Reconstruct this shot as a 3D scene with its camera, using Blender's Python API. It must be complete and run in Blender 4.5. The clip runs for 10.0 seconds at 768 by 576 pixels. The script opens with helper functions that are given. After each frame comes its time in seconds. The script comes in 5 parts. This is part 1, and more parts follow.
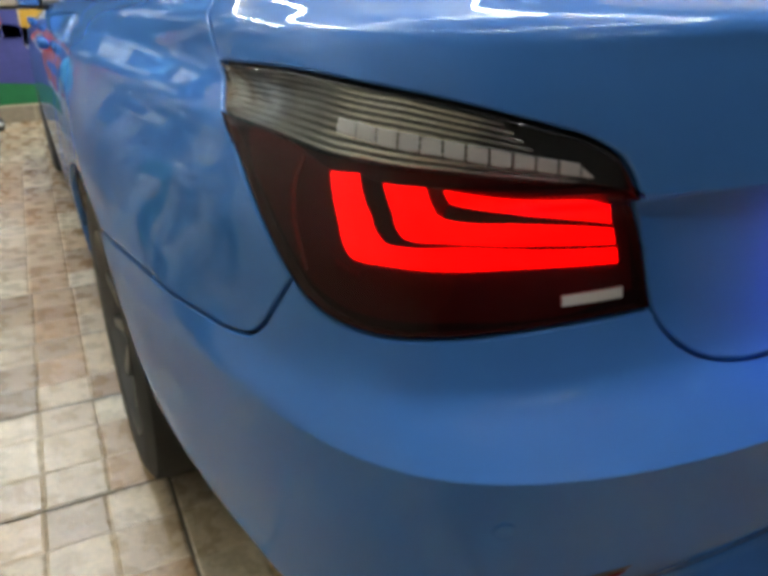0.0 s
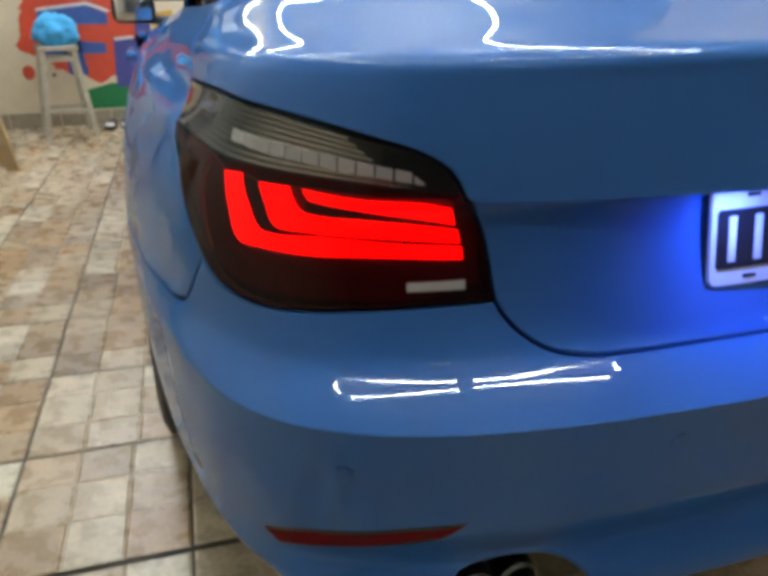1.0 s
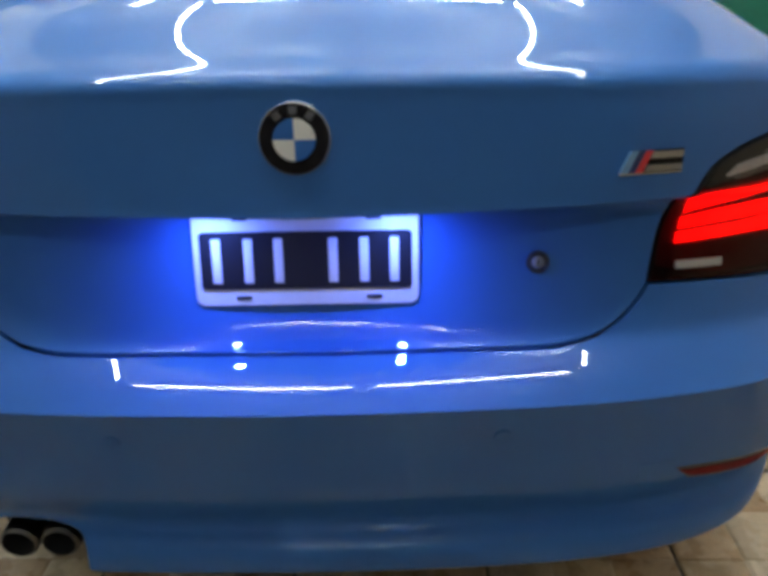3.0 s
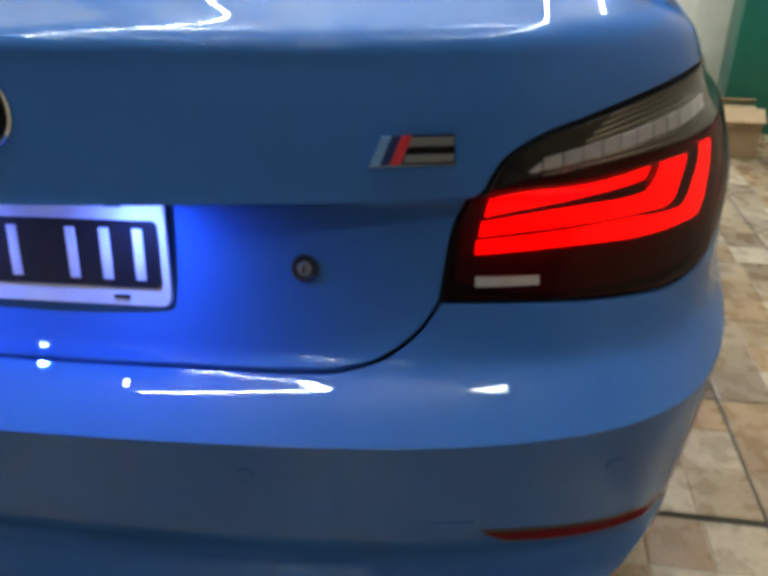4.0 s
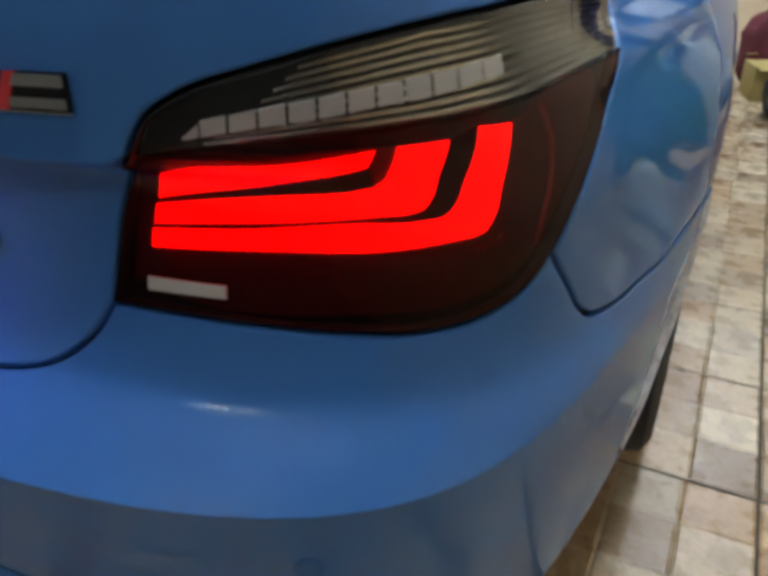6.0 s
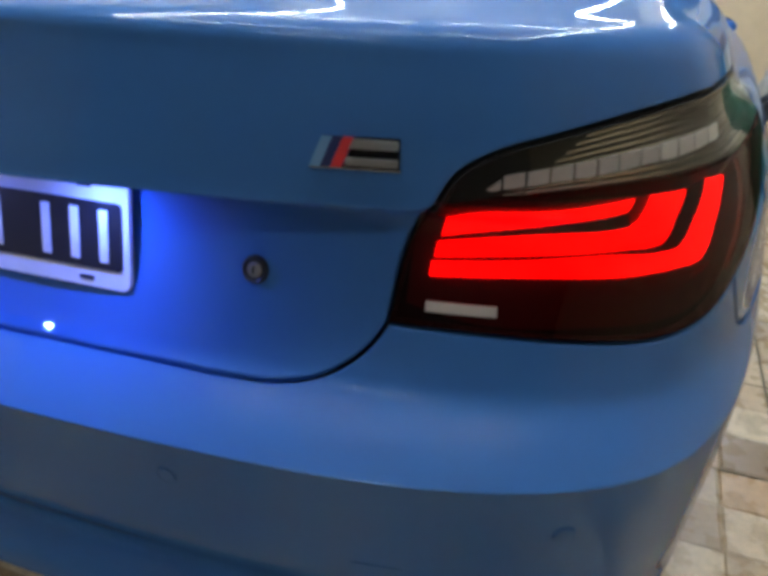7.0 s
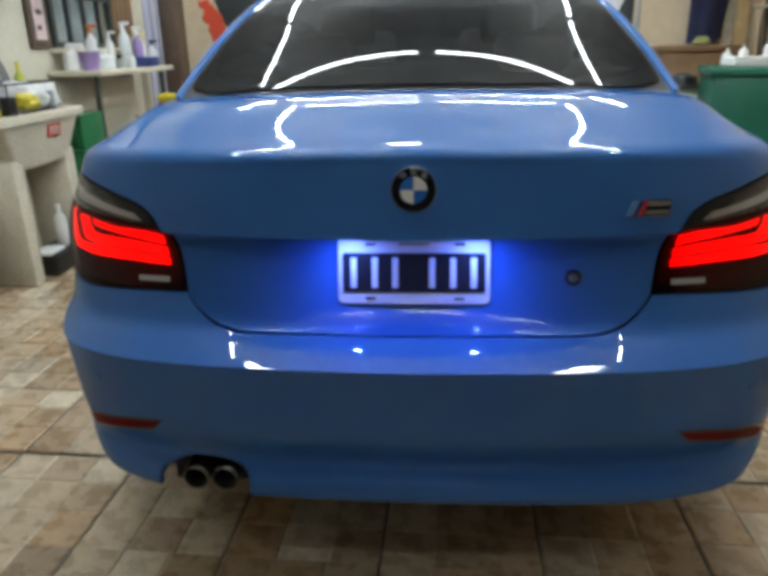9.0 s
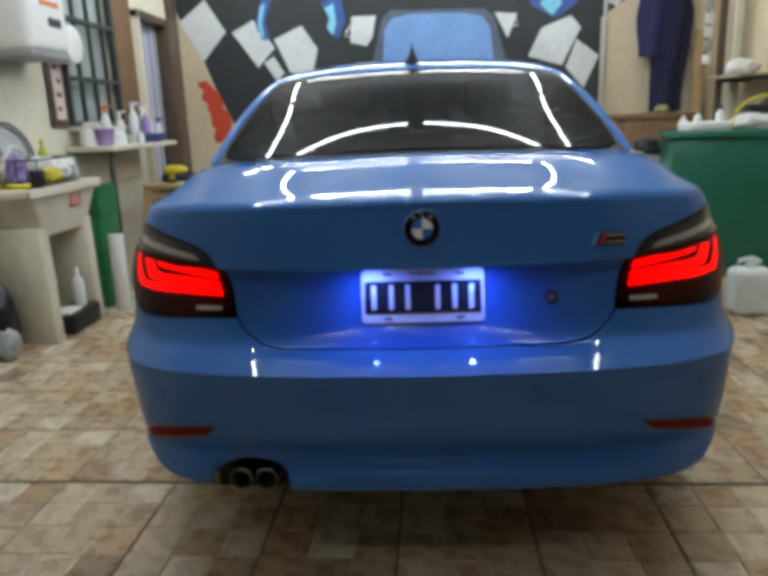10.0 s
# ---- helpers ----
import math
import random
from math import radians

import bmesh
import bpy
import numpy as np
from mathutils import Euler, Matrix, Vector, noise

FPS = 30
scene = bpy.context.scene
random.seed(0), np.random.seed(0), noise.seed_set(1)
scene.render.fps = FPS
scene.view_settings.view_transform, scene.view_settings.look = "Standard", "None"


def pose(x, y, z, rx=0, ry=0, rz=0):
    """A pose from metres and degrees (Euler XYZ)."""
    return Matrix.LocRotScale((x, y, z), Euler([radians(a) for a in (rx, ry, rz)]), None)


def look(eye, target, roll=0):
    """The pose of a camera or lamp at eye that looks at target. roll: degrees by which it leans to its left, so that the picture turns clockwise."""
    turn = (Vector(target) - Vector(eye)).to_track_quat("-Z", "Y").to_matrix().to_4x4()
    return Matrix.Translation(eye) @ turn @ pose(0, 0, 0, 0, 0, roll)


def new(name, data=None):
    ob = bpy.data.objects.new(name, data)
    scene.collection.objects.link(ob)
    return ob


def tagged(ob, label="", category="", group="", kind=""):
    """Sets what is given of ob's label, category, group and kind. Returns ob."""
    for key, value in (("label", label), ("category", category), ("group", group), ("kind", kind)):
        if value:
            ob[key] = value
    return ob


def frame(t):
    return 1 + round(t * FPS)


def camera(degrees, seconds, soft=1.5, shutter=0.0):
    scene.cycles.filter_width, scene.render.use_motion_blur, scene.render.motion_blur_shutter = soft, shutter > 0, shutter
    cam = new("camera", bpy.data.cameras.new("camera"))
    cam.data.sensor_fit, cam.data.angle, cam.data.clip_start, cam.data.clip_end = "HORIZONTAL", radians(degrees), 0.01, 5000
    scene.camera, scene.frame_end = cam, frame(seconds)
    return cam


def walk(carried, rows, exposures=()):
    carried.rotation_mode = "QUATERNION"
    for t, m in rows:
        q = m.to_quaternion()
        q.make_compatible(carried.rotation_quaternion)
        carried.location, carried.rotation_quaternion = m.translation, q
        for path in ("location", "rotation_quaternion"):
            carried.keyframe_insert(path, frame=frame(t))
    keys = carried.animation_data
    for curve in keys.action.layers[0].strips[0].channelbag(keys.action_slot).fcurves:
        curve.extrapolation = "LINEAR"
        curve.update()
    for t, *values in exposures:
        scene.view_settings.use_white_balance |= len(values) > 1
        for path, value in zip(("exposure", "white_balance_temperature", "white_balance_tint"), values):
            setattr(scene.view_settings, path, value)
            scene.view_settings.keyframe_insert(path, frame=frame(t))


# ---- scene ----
from mathutils.geometry import delaunay_2d_cdt

cam = camera(58.85, 10.0, soft=4.7)
ROWS = [  # seconds; eye x, y, z; heading to the left of +y, tilt up, lean
    (0.0, -0.983, -0.320, 1.024, -27.97, -24.68, 0.05),
    (0.5, -0.919, -0.463, 1.034, -22.06, -24.47, -0.50),
    (1.0, -0.796, -0.552, 1.055, -17.40, -23.88, 0.08),
    (1.5, -0.618, -0.641, 1.073, -12.21, -24.58, -0.86),
    (2.0, -0.414, -0.727, 1.099, -6.95, -25.41, -1.95),
    (2.5, -0.162, -0.751, 1.123, -3.76, -25.81, -1.22),
    (3.0, 0.097, -0.716, 1.127, -0.39, -26.68, -0.78),
    (3.2, 0.187, -0.692, 1.121, 1.16, -27.06, -0.75),
    (4.3, 0.602, -0.457, 1.062, 13.51, -29.45, -2.23),
    (4.5, 0.670, -0.403, 1.043, 16.94, -29.97, -2.53),
    (5.0, 0.788, -0.287, 1.002, 22.87, -30.52, -2.56),
    (5.2, 0.816, -0.252, 0.990, 24.71, -30.53, -2.46),
    (6.3, 0.871, -0.247, 0.992, 25.47, -27.48, -0.61),
    (6.5, 0.827, -0.295, 1.013, 23.82, -27.62, -0.04),
    (7.0, 0.646, -0.453, 1.051, 19.37, -26.71, 0.75),
    (7.5, 0.439, -0.611, 1.077, 14.07, -24.85, 1.21),
    (8.0, 0.279, -0.803, 1.118, 10.15, -23.94, 0.69),
    (8.5, 0.134, -0.974, 1.150, 6.54, -22.66, -0.22),
    (9.0, 0.040, -1.160, 1.177, 4.46, -19.59, -1.14),
    (9.5, 0.002, -1.312, 1.174, 3.33, -16.65, -1.85),
    (10.0, -0.010, -1.484, 1.178, 2.98, -13.99, -2.21),
]


def aim(yaw, pitch, roll):
    """The turn of a camera: heading, tilt and roll in degrees."""
    return pose(0, 0, 0, 0, 0, yaw) @ pose(0, 0, 0, 90 + pitch) @ pose(0, 0, 0, 0, 0, roll)


walk(cam, [(t, Matrix.Translation((x, y, z)) @ aim(a, b, c)) for t, x, y, z, a, b, c in ROWS],
     exposures=[(0.0, 0.72), (1.5, 0.48), (2.5, 0.52), (5.0, 0.60), (6.5, 0.56), (8.0, 0.48), (10.0, 0.03)])


# ---- light: LED tubes under the ceiling, blue number plate lamps, a little daylight through the window and door ----
world = bpy.data.worlds.new("world")
scene.world = world
world.use_nodes = True
world.node_tree.nodes["Background"].inputs["Color"].default_value = (0.75, 0.85, 1.0, 1)
world.node_tree.nodes["Background"].inputs["Strength"].default_value = 0.25
TUBE_POWER = 84.0
scene.view_settings.exposure = 0.0
PLATE_LAMP = 0.46
LAMP_ROWS, LAMP_HALF, WIDE_ROWS, WIDE_HALF, BACK_ROW = (0.0, 1.85, 3.7), 1.08, (5.45,), 1.60, -1.75
RAIL_RUNS, WIDE_RUNS = ((0.06, 0.56), (0.60, 1.08), (1.12, 1.80), (1.90, 2.75), (2.79, 3.64)), ((3.76, 4.56), (4.60, 5.40))


# ---- materials ----
def material(name, colour, rough=0.5, metal=0.0, coat=0.0, vary=0.0, scale=8.0, bump=0.0, bump_scale=60.0, random_value=0.0, spec=0.5):
    """A principled material with cloudy variation, fine relief and, per object, a random shade."""
    m = bpy.data.materials.new(name)
    m.use_nodes = True
    nt, b = m.node_tree, m.node_tree.nodes["Principled BSDF"]
    b.inputs["Roughness"].default_value, b.inputs["Metallic"].default_value = rough, metal
    b.inputs["Coat Weight"].default_value, b.inputs["Coat Roughness"].default_value = coat, 0.012
    b.inputs["Specular IOR Level"].default_value = spec
    b.inputs["Base Color"].default_value = (*colour, 1)
    if vary or bump or random_value:
        co = nt.nodes.new("ShaderNodeTexCoord")
    if vary or random_value:
        big, small = nt.nodes.new("ShaderNodeTexNoise"), nt.nodes.new("ShaderNodeTexNoise")
        for n, s in ((big, scale), (small, scale * 9)):
            n.inputs["Scale"].default_value, n.inputs["Detail"].default_value = s, 5
            nt.links.new(co.outputs["Object"], n.inputs["Vector"])
        add = nt.nodes.new("ShaderNodeMath")
        add.operation = "ADD"
        nt.links.new(big.outputs["Fac"], add.inputs[0])
        nt.links.new(small.outputs["Fac"], add.inputs[1])
        span = nt.nodes.new("ShaderNodeMapRange")
        span.inputs["From Min"].default_value, span.inputs["From Max"].default_value = 0.7, 1.3
        span.inputs["To Min"].default_value, span.inputs["To Max"].default_value = 1 - vary, 1 + vary
        nt.links.new(add.outputs[0], span.inputs["Value"])
        value = span.outputs["Result"]
        if random_value:
            info, ran, mul = nt.nodes.new("ShaderNodeObjectInfo"), nt.nodes.new("ShaderNodeMapRange"), nt.nodes.new("ShaderNodeMath")
            ran.inputs["To Min"].default_value, ran.inputs["To Max"].default_value = 1 - random_value, 1 + random_value
            mul.operation = "MULTIPLY"
            nt.links.new(info.outputs["Random"], ran.inputs["Value"])
            nt.links.new(ran.outputs["Result"], mul.inputs[0])
            nt.links.new(value, mul.inputs[1])
            value = mul.outputs[0]
        hue = nt.nodes.new("ShaderNodeHueSaturation")
        hue.inputs["Color"].default_value = (*colour, 1)
        nt.links.new(value, hue.inputs["Value"])
        nt.links.new(hue.outputs["Color"], b.inputs["Base Color"])
    if bump:
        tex, bm = nt.nodes.new("ShaderNodeTexNoise"), nt.nodes.new("ShaderNodeBump")
        tex.inputs["Scale"].default_value, tex.inputs["Detail"].default_value = bump_scale, 6
        nt.links.new(co.outputs["Object"], tex.inputs["Vector"])
        bm.inputs["Strength"].default_value, bm.inputs["Distance"].default_value = bump, 0.004
        nt.links.new(tex.outputs["Fac"], bm.inputs["Height"])
        nt.links.new(bm.outputs["Normal"], b.inputs["Normal"])
    return m


def glowing(name, colour, strength):
    m = bpy.data.materials.new(name)
    m.use_nodes = True
    b = m.node_tree.nodes["Principled BSDF"]
    b.inputs["Base Color"].default_value = (*colour, 1)
    b.inputs["Emission Color"].default_value, b.inputs["Emission Strength"].default_value = (*colour, 1), strength
    return m


def pane(name, tint, gloss=1.0, rough=0.02):
    """Thin glass or clear plastic: tinted see-through with a mirror sheen by Fresnel."""
    m = bpy.data.materials.new(name)
    m.use_nodes = True
    nt = m.node_tree
    nt.nodes.clear()
    out, mix, clear, shine, fres = (nt.nodes.new("ShaderNode" + k) for k in ("OutputMaterial", "MixShader", "BsdfTransparent", "BsdfGlossy", "Fresnel"))
    clear.inputs["Color"].default_value, shine.inputs["Color"].default_value = (*tint, 1), (gloss, gloss, gloss, 1)
    shine.inputs["Roughness"].default_value, fres.inputs["IOR"].default_value = rough, 1.5
    nt.links.new(fres.outputs["Fac"], mix.inputs["Fac"])
    nt.links.new(clear.outputs["BSDF"], mix.inputs[1])
    nt.links.new(shine.outputs["BSDF"], mix.inputs[2])
    nt.links.new(mix.outputs["Shader"], out.inputs["Surface"])
    return m


paint = material("blue_car_paint", (0.040, 0.138, 0.390), rough=0.55, coat=0.70, spec=0.0)
for node in paint.node_tree.nodes:
    if node.type == "BSDF_PRINCIPLED":
        node.inputs["Coat IOR"].default_value = 1.47
black_plastic = material("black_plastic", (0.012, 0.012, 0.013), rough=0.45, bump=0.1, bump_scale=300)
shadow_black = material("underbody_and_shade_black", (0.006, 0.006, 0.007), rough=0.8)
rubber = material("tyre_rubber", (0.018, 0.018, 0.018), rough=0.75, vary=0.2, bump=0.3, bump_scale=150)
alloy = material("alloy", (0.42, 0.43, 0.45), rough=0.28, metal=1.0)
wheel_alloy = material("dark_wheel_alloy", (0.10, 0.10, 0.105), rough=0.35, metal=0.8)
chrome = material("chrome", (0.75, 0.76, 0.78), rough=0.12, metal=1.0)
dark_chrome = material("smoked_chrome", (0.70, 0.69, 0.66), rough=0.22, metal=1.0)
steel_pipe = material("exhaust_steel", (0.16, 0.155, 0.15), rough=0.3, metal=1.0, vary=0.3, scale=30)
soot = material("exhaust_soot", (0.008, 0.008, 0.008), rough=0.9)
window_tint = pane("tinted_glass", (0.075, 0.06, 0.05), 0.42, 0.0)
lens_red = pane("smoked_red_lens", (0.62, 0.10, 0.10), 0.42, 0.015)
lens_smoke = pane("smoked_clear_lens", (0.72, 0.70, 0.66), 1.0, 0.02)
housing_red = material("dark_red_reflector", (0.060, 0.001, 0.003), rough=0.4, bump=0.2, bump_scale=400)
seam_brown = material("lens_seam", (0.16, 0.07, 0.05), rough=0.25)
housing_dark = material("dark_lamp_housing", (0.010, 0.009, 0.008), rough=0.3, metal=0.4)
led_red = glowing("red_led_guide", (1.0, 0.0015, 0.001), 2.4)
led_off = material("frosted_indicator_block", (0.80, 0.79, 0.77), rough=0.35)
reverse_off = material("reverse_lamp_lens", (0.42, 0.38, 0.36), rough=0.3, coat=0.5)
reflector_red = material("red_reflector", (0.15, 0.010, 0.013), rough=0.30, coat=0.1, spec=0.0, bump=0.3, bump_scale=500)
plate_white = material("plate_white", (0.75, 0.75, 0.76), rough=0.4, vary=0.06, scale=40)
plate_black = material("plate_black", (0.012, 0.012, 0.015), rough=0.4)
emblem_blue = material("emblem_blue", (0.02, 0.13, 0.45), rough=0.2, coat=1.0)
emblem_white = material("emblem_white", (0.75, 0.75, 0.72), rough=0.2, coat=1.0)
emblem_black = material("emblem_black", (0.006, 0.006, 0.008), rough=0.25, spec=0.3)
stripe_light = material("stripe_light_blue", (0.14, 0.30, 0.55), rough=0.25, coat=1.0)
stripe_dark = material("stripe_navy", (0.02, 0.03, 0.12), rough=0.25, coat=1.0)
stripe_red = material("stripe_red", (0.55, 0.03, 0.04), rough=0.25, coat=1.0)


# ---- building helpers ----
def part(name, bm, mat, parent, label=""):
    """Links a bmesh or mesh as one mesh object under a thing or a part."""
    if isinstance(bm, bmesh.types.BMesh):
        mesh = bpy.data.meshes.new(name)
        bm.to_mesh(mesh)
        bm.free()
    else:
        mesh = bm
    for one in mat if isinstance(mat, (list, tuple)) else [mat]:
        mesh.materials.append(one)
    ob = new(name, mesh)
    ob.parent = parent
    return tagged(ob, label)


def thing(name, place=(0, 0, 0), label="", category="", group="", kind=""):
    ob = new(name)
    ob.location = place
    return tagged(ob, label, category, group, kind)


def smooth(bm, angle=40):
    for f in bm.faces:
        f.smooth = True
    for e in bm.edges:
        if len(e.link_faces) == 2 and e.calc_face_angle(0) > math.radians(angle):
            e.smooth = False
    return bm


def add_box(bm, size, at=(0, 0, 0), bevel=0.0, turn=None, segments=2):
    m = Matrix.Translation(at) @ (turn or Matrix()) @ Matrix.Diagonal((*size, 1))
    made = bmesh.ops.create_cube(bm, size=1, matrix=m)
    if bevel:
        edges = list({e for v in made["verts"] for e in v.link_edges})
        bmesh.ops.bevel(bm, geom=edges, offset=bevel, segments=segments, profile=0.5, affect="EDGES")
    return bm


def box(size, at=(0, 0, 0), bevel=0.0, turn=None, segments=2):
    return smooth(add_box(bmesh.new(), size, at, bevel, turn, segments), 50)


def lathe(profile, around=32, turn=None, cap=True):
    """A turned solid from (radius, height) pairs."""
    bm = bmesh.new()
    rings = [[bm.verts.new((r * math.cos(2 * math.pi * k / around), r * math.sin(2 * math.pi * k / around), z)) for k in range(around)] for r, z in profile]
    for a, b in zip(rings, rings[1:]):
        for k in range(around):
            bm.faces.new((a[k], a[(k + 1) % around], b[(k + 1) % around], b[k]))
    if cap:
        for ring in (rings[0][::-1], rings[-1]):
            bm.faces.new(ring)
    if turn:
        bm.transform(turn)
    bmesh.ops.recalc_face_normals(bm, faces=bm.faces)
    return smooth(bm, 35)


def tube_along(points, radius, around=12, closed=False):
    """A round bar along points."""
    bm = bmesh.new()
    pts = [Vector(p) for p in points]
    rings = []
    for i, p in enumerate(pts):
        a, b = pts[i - 1] if i or closed else p, pts[(i + 1) % len(pts)] if i < len(pts) - 1 or closed else p
        t = (b - a).normalized()
        side = t.cross(Vector((0, 0, 1)) if abs(t.z) < 0.9 else Vector((1, 0, 0))).normalized()
        up = side.cross(t)
        r = radius[i] if isinstance(radius, (list, tuple)) else radius
        rings.append([bm.verts.new(p + r * (math.cos(2 * math.pi * k / around) * side + math.sin(2 * math.pi * k / around) * up)) for k in range(around)])
    for a, b in list(zip(rings, rings[1:])) + ([(rings[-1], rings[0])] if closed else []):
        for k in range(around):
            bm.faces.new((a[k], a[(k + 1) % around], b[(k + 1) % around], b[k]))
    if not closed:
        bm.faces.new(rings[0][::-1]), bm.faces.new(rings[-1])
    bmesh.ops.recalc_face_normals(bm, faces=bm.faces)
    return smooth(bm, 50)


def slab(points, depth, bevel=0.0):
    """A flat plate with that outline in x and z, its front at y = 0, its back at y = depth."""
    bm = bmesh.new()
    face = bm.faces.new([bm.verts.new((x, 0, z)) for x, z in points])
    made = bmesh.ops.extrude_face_region(bm, geom=[face])
    bmesh.ops.translate(bm, verts=[v for v in made["geom"] if isinstance(v, bmesh.types.BMVert)], vec=(0, depth, 0))
    bmesh.ops.recalc_face_normals(bm, faces=bm.faces)
    if bevel:
        bmesh.ops.bevel(bm, geom=[e for e in bm.edges if e.calc_face_angle(0) > 1], offset=bevel, segments=2, profile=0.5, affect="EDGES")
    return bm


def outline(points, step=0.08):
    """A closed smooth loop through (u, v) pairs; a pair with a third entry is a corner."""
    n = len(points)
    corners = [i for i, p in enumerate(points) if len(p) > 2] or [0]
    out = []
    for c, i in enumerate(corners):
        j = corners[(c + 1) % len(corners)]
        run = [points[(i + k) % n][:2] for k in range((j - i) % n + 1 if j != i else n + 1)]
        xy = np.array(run, float)
        d = np.r_[0, np.cumsum(np.hypot(np.diff(xy[:, 0]), 0.35 * np.diff(xy[:, 1])))]
        count = max(2, int(d[-1] / step) + 1)
        q = np.linspace(0, d[-1], count + 1)[:-1]
        out.append(hermite(d, xy, q) if len(run) > 2 else np.stack([np.interp(q, d, xy[:, 0]), np.interp(q, d, xy[:, 1])], 1))
    return np.concatenate(out)


def inside(loop, pts):
    x, y = pts[:, 0], pts[:, 1]
    odd = np.zeros(len(pts), bool)
    for (x1, y1), (x2, y2) in zip(loop, np.roll(loop, -1, 0)):
        if y1 != y2:
            odd ^= ((y1 > y) != (y2 > y)) & (x < (x2 - x1) * (y - y1) / (y2 - y1) + x1)
    return odd


def panel(sheet, loop, du=0.12, dv=0.16, gap=0.0025, roll=0.0030, depth=0.014, out=0.0, holes=()):
    """A sheet-metal panel cut from a smooth sheet along a (u, v) loop, its edges rolled over and turned in."""
    loops = [np.asarray(loop)] + [np.asarray(h) for h in holes]
    area = lambda q: 0.5 * np.sum(q[:, 0] * np.roll(q[:, 1], -1) - q[:, 1] * np.roll(q[:, 0], -1))
    loops = [q if (area(q) > 0) == (k == 0) else q[::-1] for k, q in enumerate(loops)]
    lo, hi = loops[0].min(0), loops[0].max(0)
    gu, gv = np.meshgrid(np.arange(lo[0] + du / 2, hi[0], du), np.arange(lo[1] + dv / 2, hi[1], dv), indexing="ij")
    gu = gu + (np.arange(gu.shape[1]) % 2)[None, :] * du * 0.5
    pts = np.stack([gu.ravel(), gv.ravel()], 1)
    ok = inside(loops[0], pts)
    for h in loops[1:]:
        ok &= ~inside(h, pts)
    pts = pts[ok]
    edge = np.concatenate(loops)
    near = np.full(len(pts), 9.0)
    for k in range(0, len(edge), 64):
        d = np.hypot(pts[:, None, 0] - edge[None, k:k + 64, 0], 0.6 * (pts[:, None, 1] - edge[None, k:k + 64, 1]))
        near = np.minimum(near, d.min(1))
    pts = pts[near > 0.45 * du]
    verts, edges, base = [], [], 0
    for q in loops:
        verts += [Vector((a, b)) for a, b in q]
        edges += [(base + k, base + (k + 1) % len(q)) for k in range(len(q))]
        base += len(q)
    verts += [Vector((a, b)) for a, b in pts]
    got = delaunay_2d_cdt(verts, edges, [], 2 if holes else 1, 1e-7)
    uv = np.array([tuple(v) for v in got[0]])
    tris = [f for f in got[2]]
    if holes:
        mid = np.array([uv[list(f)].mean(0) for f in tris])
        keep = inside(loops[0], mid)
        for h in loops[1:]:
            keep &= ~inside(h, mid)
        tris = [f for f, k in zip(tris, keep) if k]
    place, normal = sheet.at(uv[:, 0], uv[:, 1], out)
    count = len(uv)
    origin = {}
    for k, o in enumerate(got[3]):
        for a in o:
            origin[a] = k
    places, normals, faces = [place], [normal], [list(f) for f in tris]
    base, first = 0, count
    for q in loops:
        ids = np.array([origin[base + k] for k in range(len(q))])
        base += len(q)
        p, n = place[ids], normal[ids]
        t = np.roll(p, -1, 0) - np.roll(p, 1, 0)
        t /= np.maximum(np.linalg.norm(t, axis=1, keepdims=True), 1e-9)
        e = np.cross(t, n)
        p1 = p - (gap + roll) * e
        place[ids] = p1
        p2, p3 = p - (gap + 0.3 * roll) * e - 0.3 * roll * n, p - gap * e - roll * n
        p4 = p - gap * e - depth * n
        m = len(ids)
        for pp, nn in ((p2, n + 0.6 * e), (p3, e + 0.3 * n), (p4, e)):
            places.append(pp), normals.append(nn / np.linalg.norm(nn, axis=1, keepdims=True))
        rings = [ids, first + np.arange(m), first + m + np.arange(m), first + 2 * m + np.arange(m)]
        first += 3 * m
        for a, b in zip(rings, rings[1:]):
            faces += [[a[k], a[(k + 1) % m], b[(k + 1) % m], b[k]] for k in range(m)]
    places, normals = np.concatenate(places), np.concatenate(normals)
    # turn every face to the side of its normals
    fixed = []
    for f in faces:
        a, b, c = places[f[0]], places[f[1]], places[f[2]]
        fixed.append(f if np.dot(np.cross(b - a, c - a), normals[f].sum(0)) > 0 else f[::-1])
    mesh = bpy.data.meshes.new("panel")
    mesh.from_pydata(places.tolist(), [], [[int(i) for i in f] for f in fixed])
    mesh.polygons.foreach_set("use_smooth", [True] * len(mesh.polygons))
    mesh.normals_split_custom_set_from_vertices(normals.tolist())
    return mesh


def mirrored(loop):
    q = np.array(loop, float)
    q[:, 0] *= -1
    return q


# ---- body surface: a control net, splined in both directions ----
BASE = [  # plan of the body at light height, right half: x, y, outward heading in degrees from -y towards +x
    (0.00, 0.075, 0), (0.20, 0.078, 3), (0.40, 0.088, 8), (0.55, 0.112, 15), (0.66, 0.152, 27), (0.738, 0.212, 42),
    (0.794, 0.300, 60), (0.838, 0.420, 73), (0.867, 0.550, 80), (0.889, 0.750, 86), (0.902, 1.100, 89), (0.902, 1.700, 90),
    (0.892, 2.600, 91), (0.880, 3.500, 92), (0.850, 4.100, 96), (0.790, 4.500, 112), (0.620, 4.740, 145), (0.330, 4.830, 168), (0.0, 4.850, 180)]
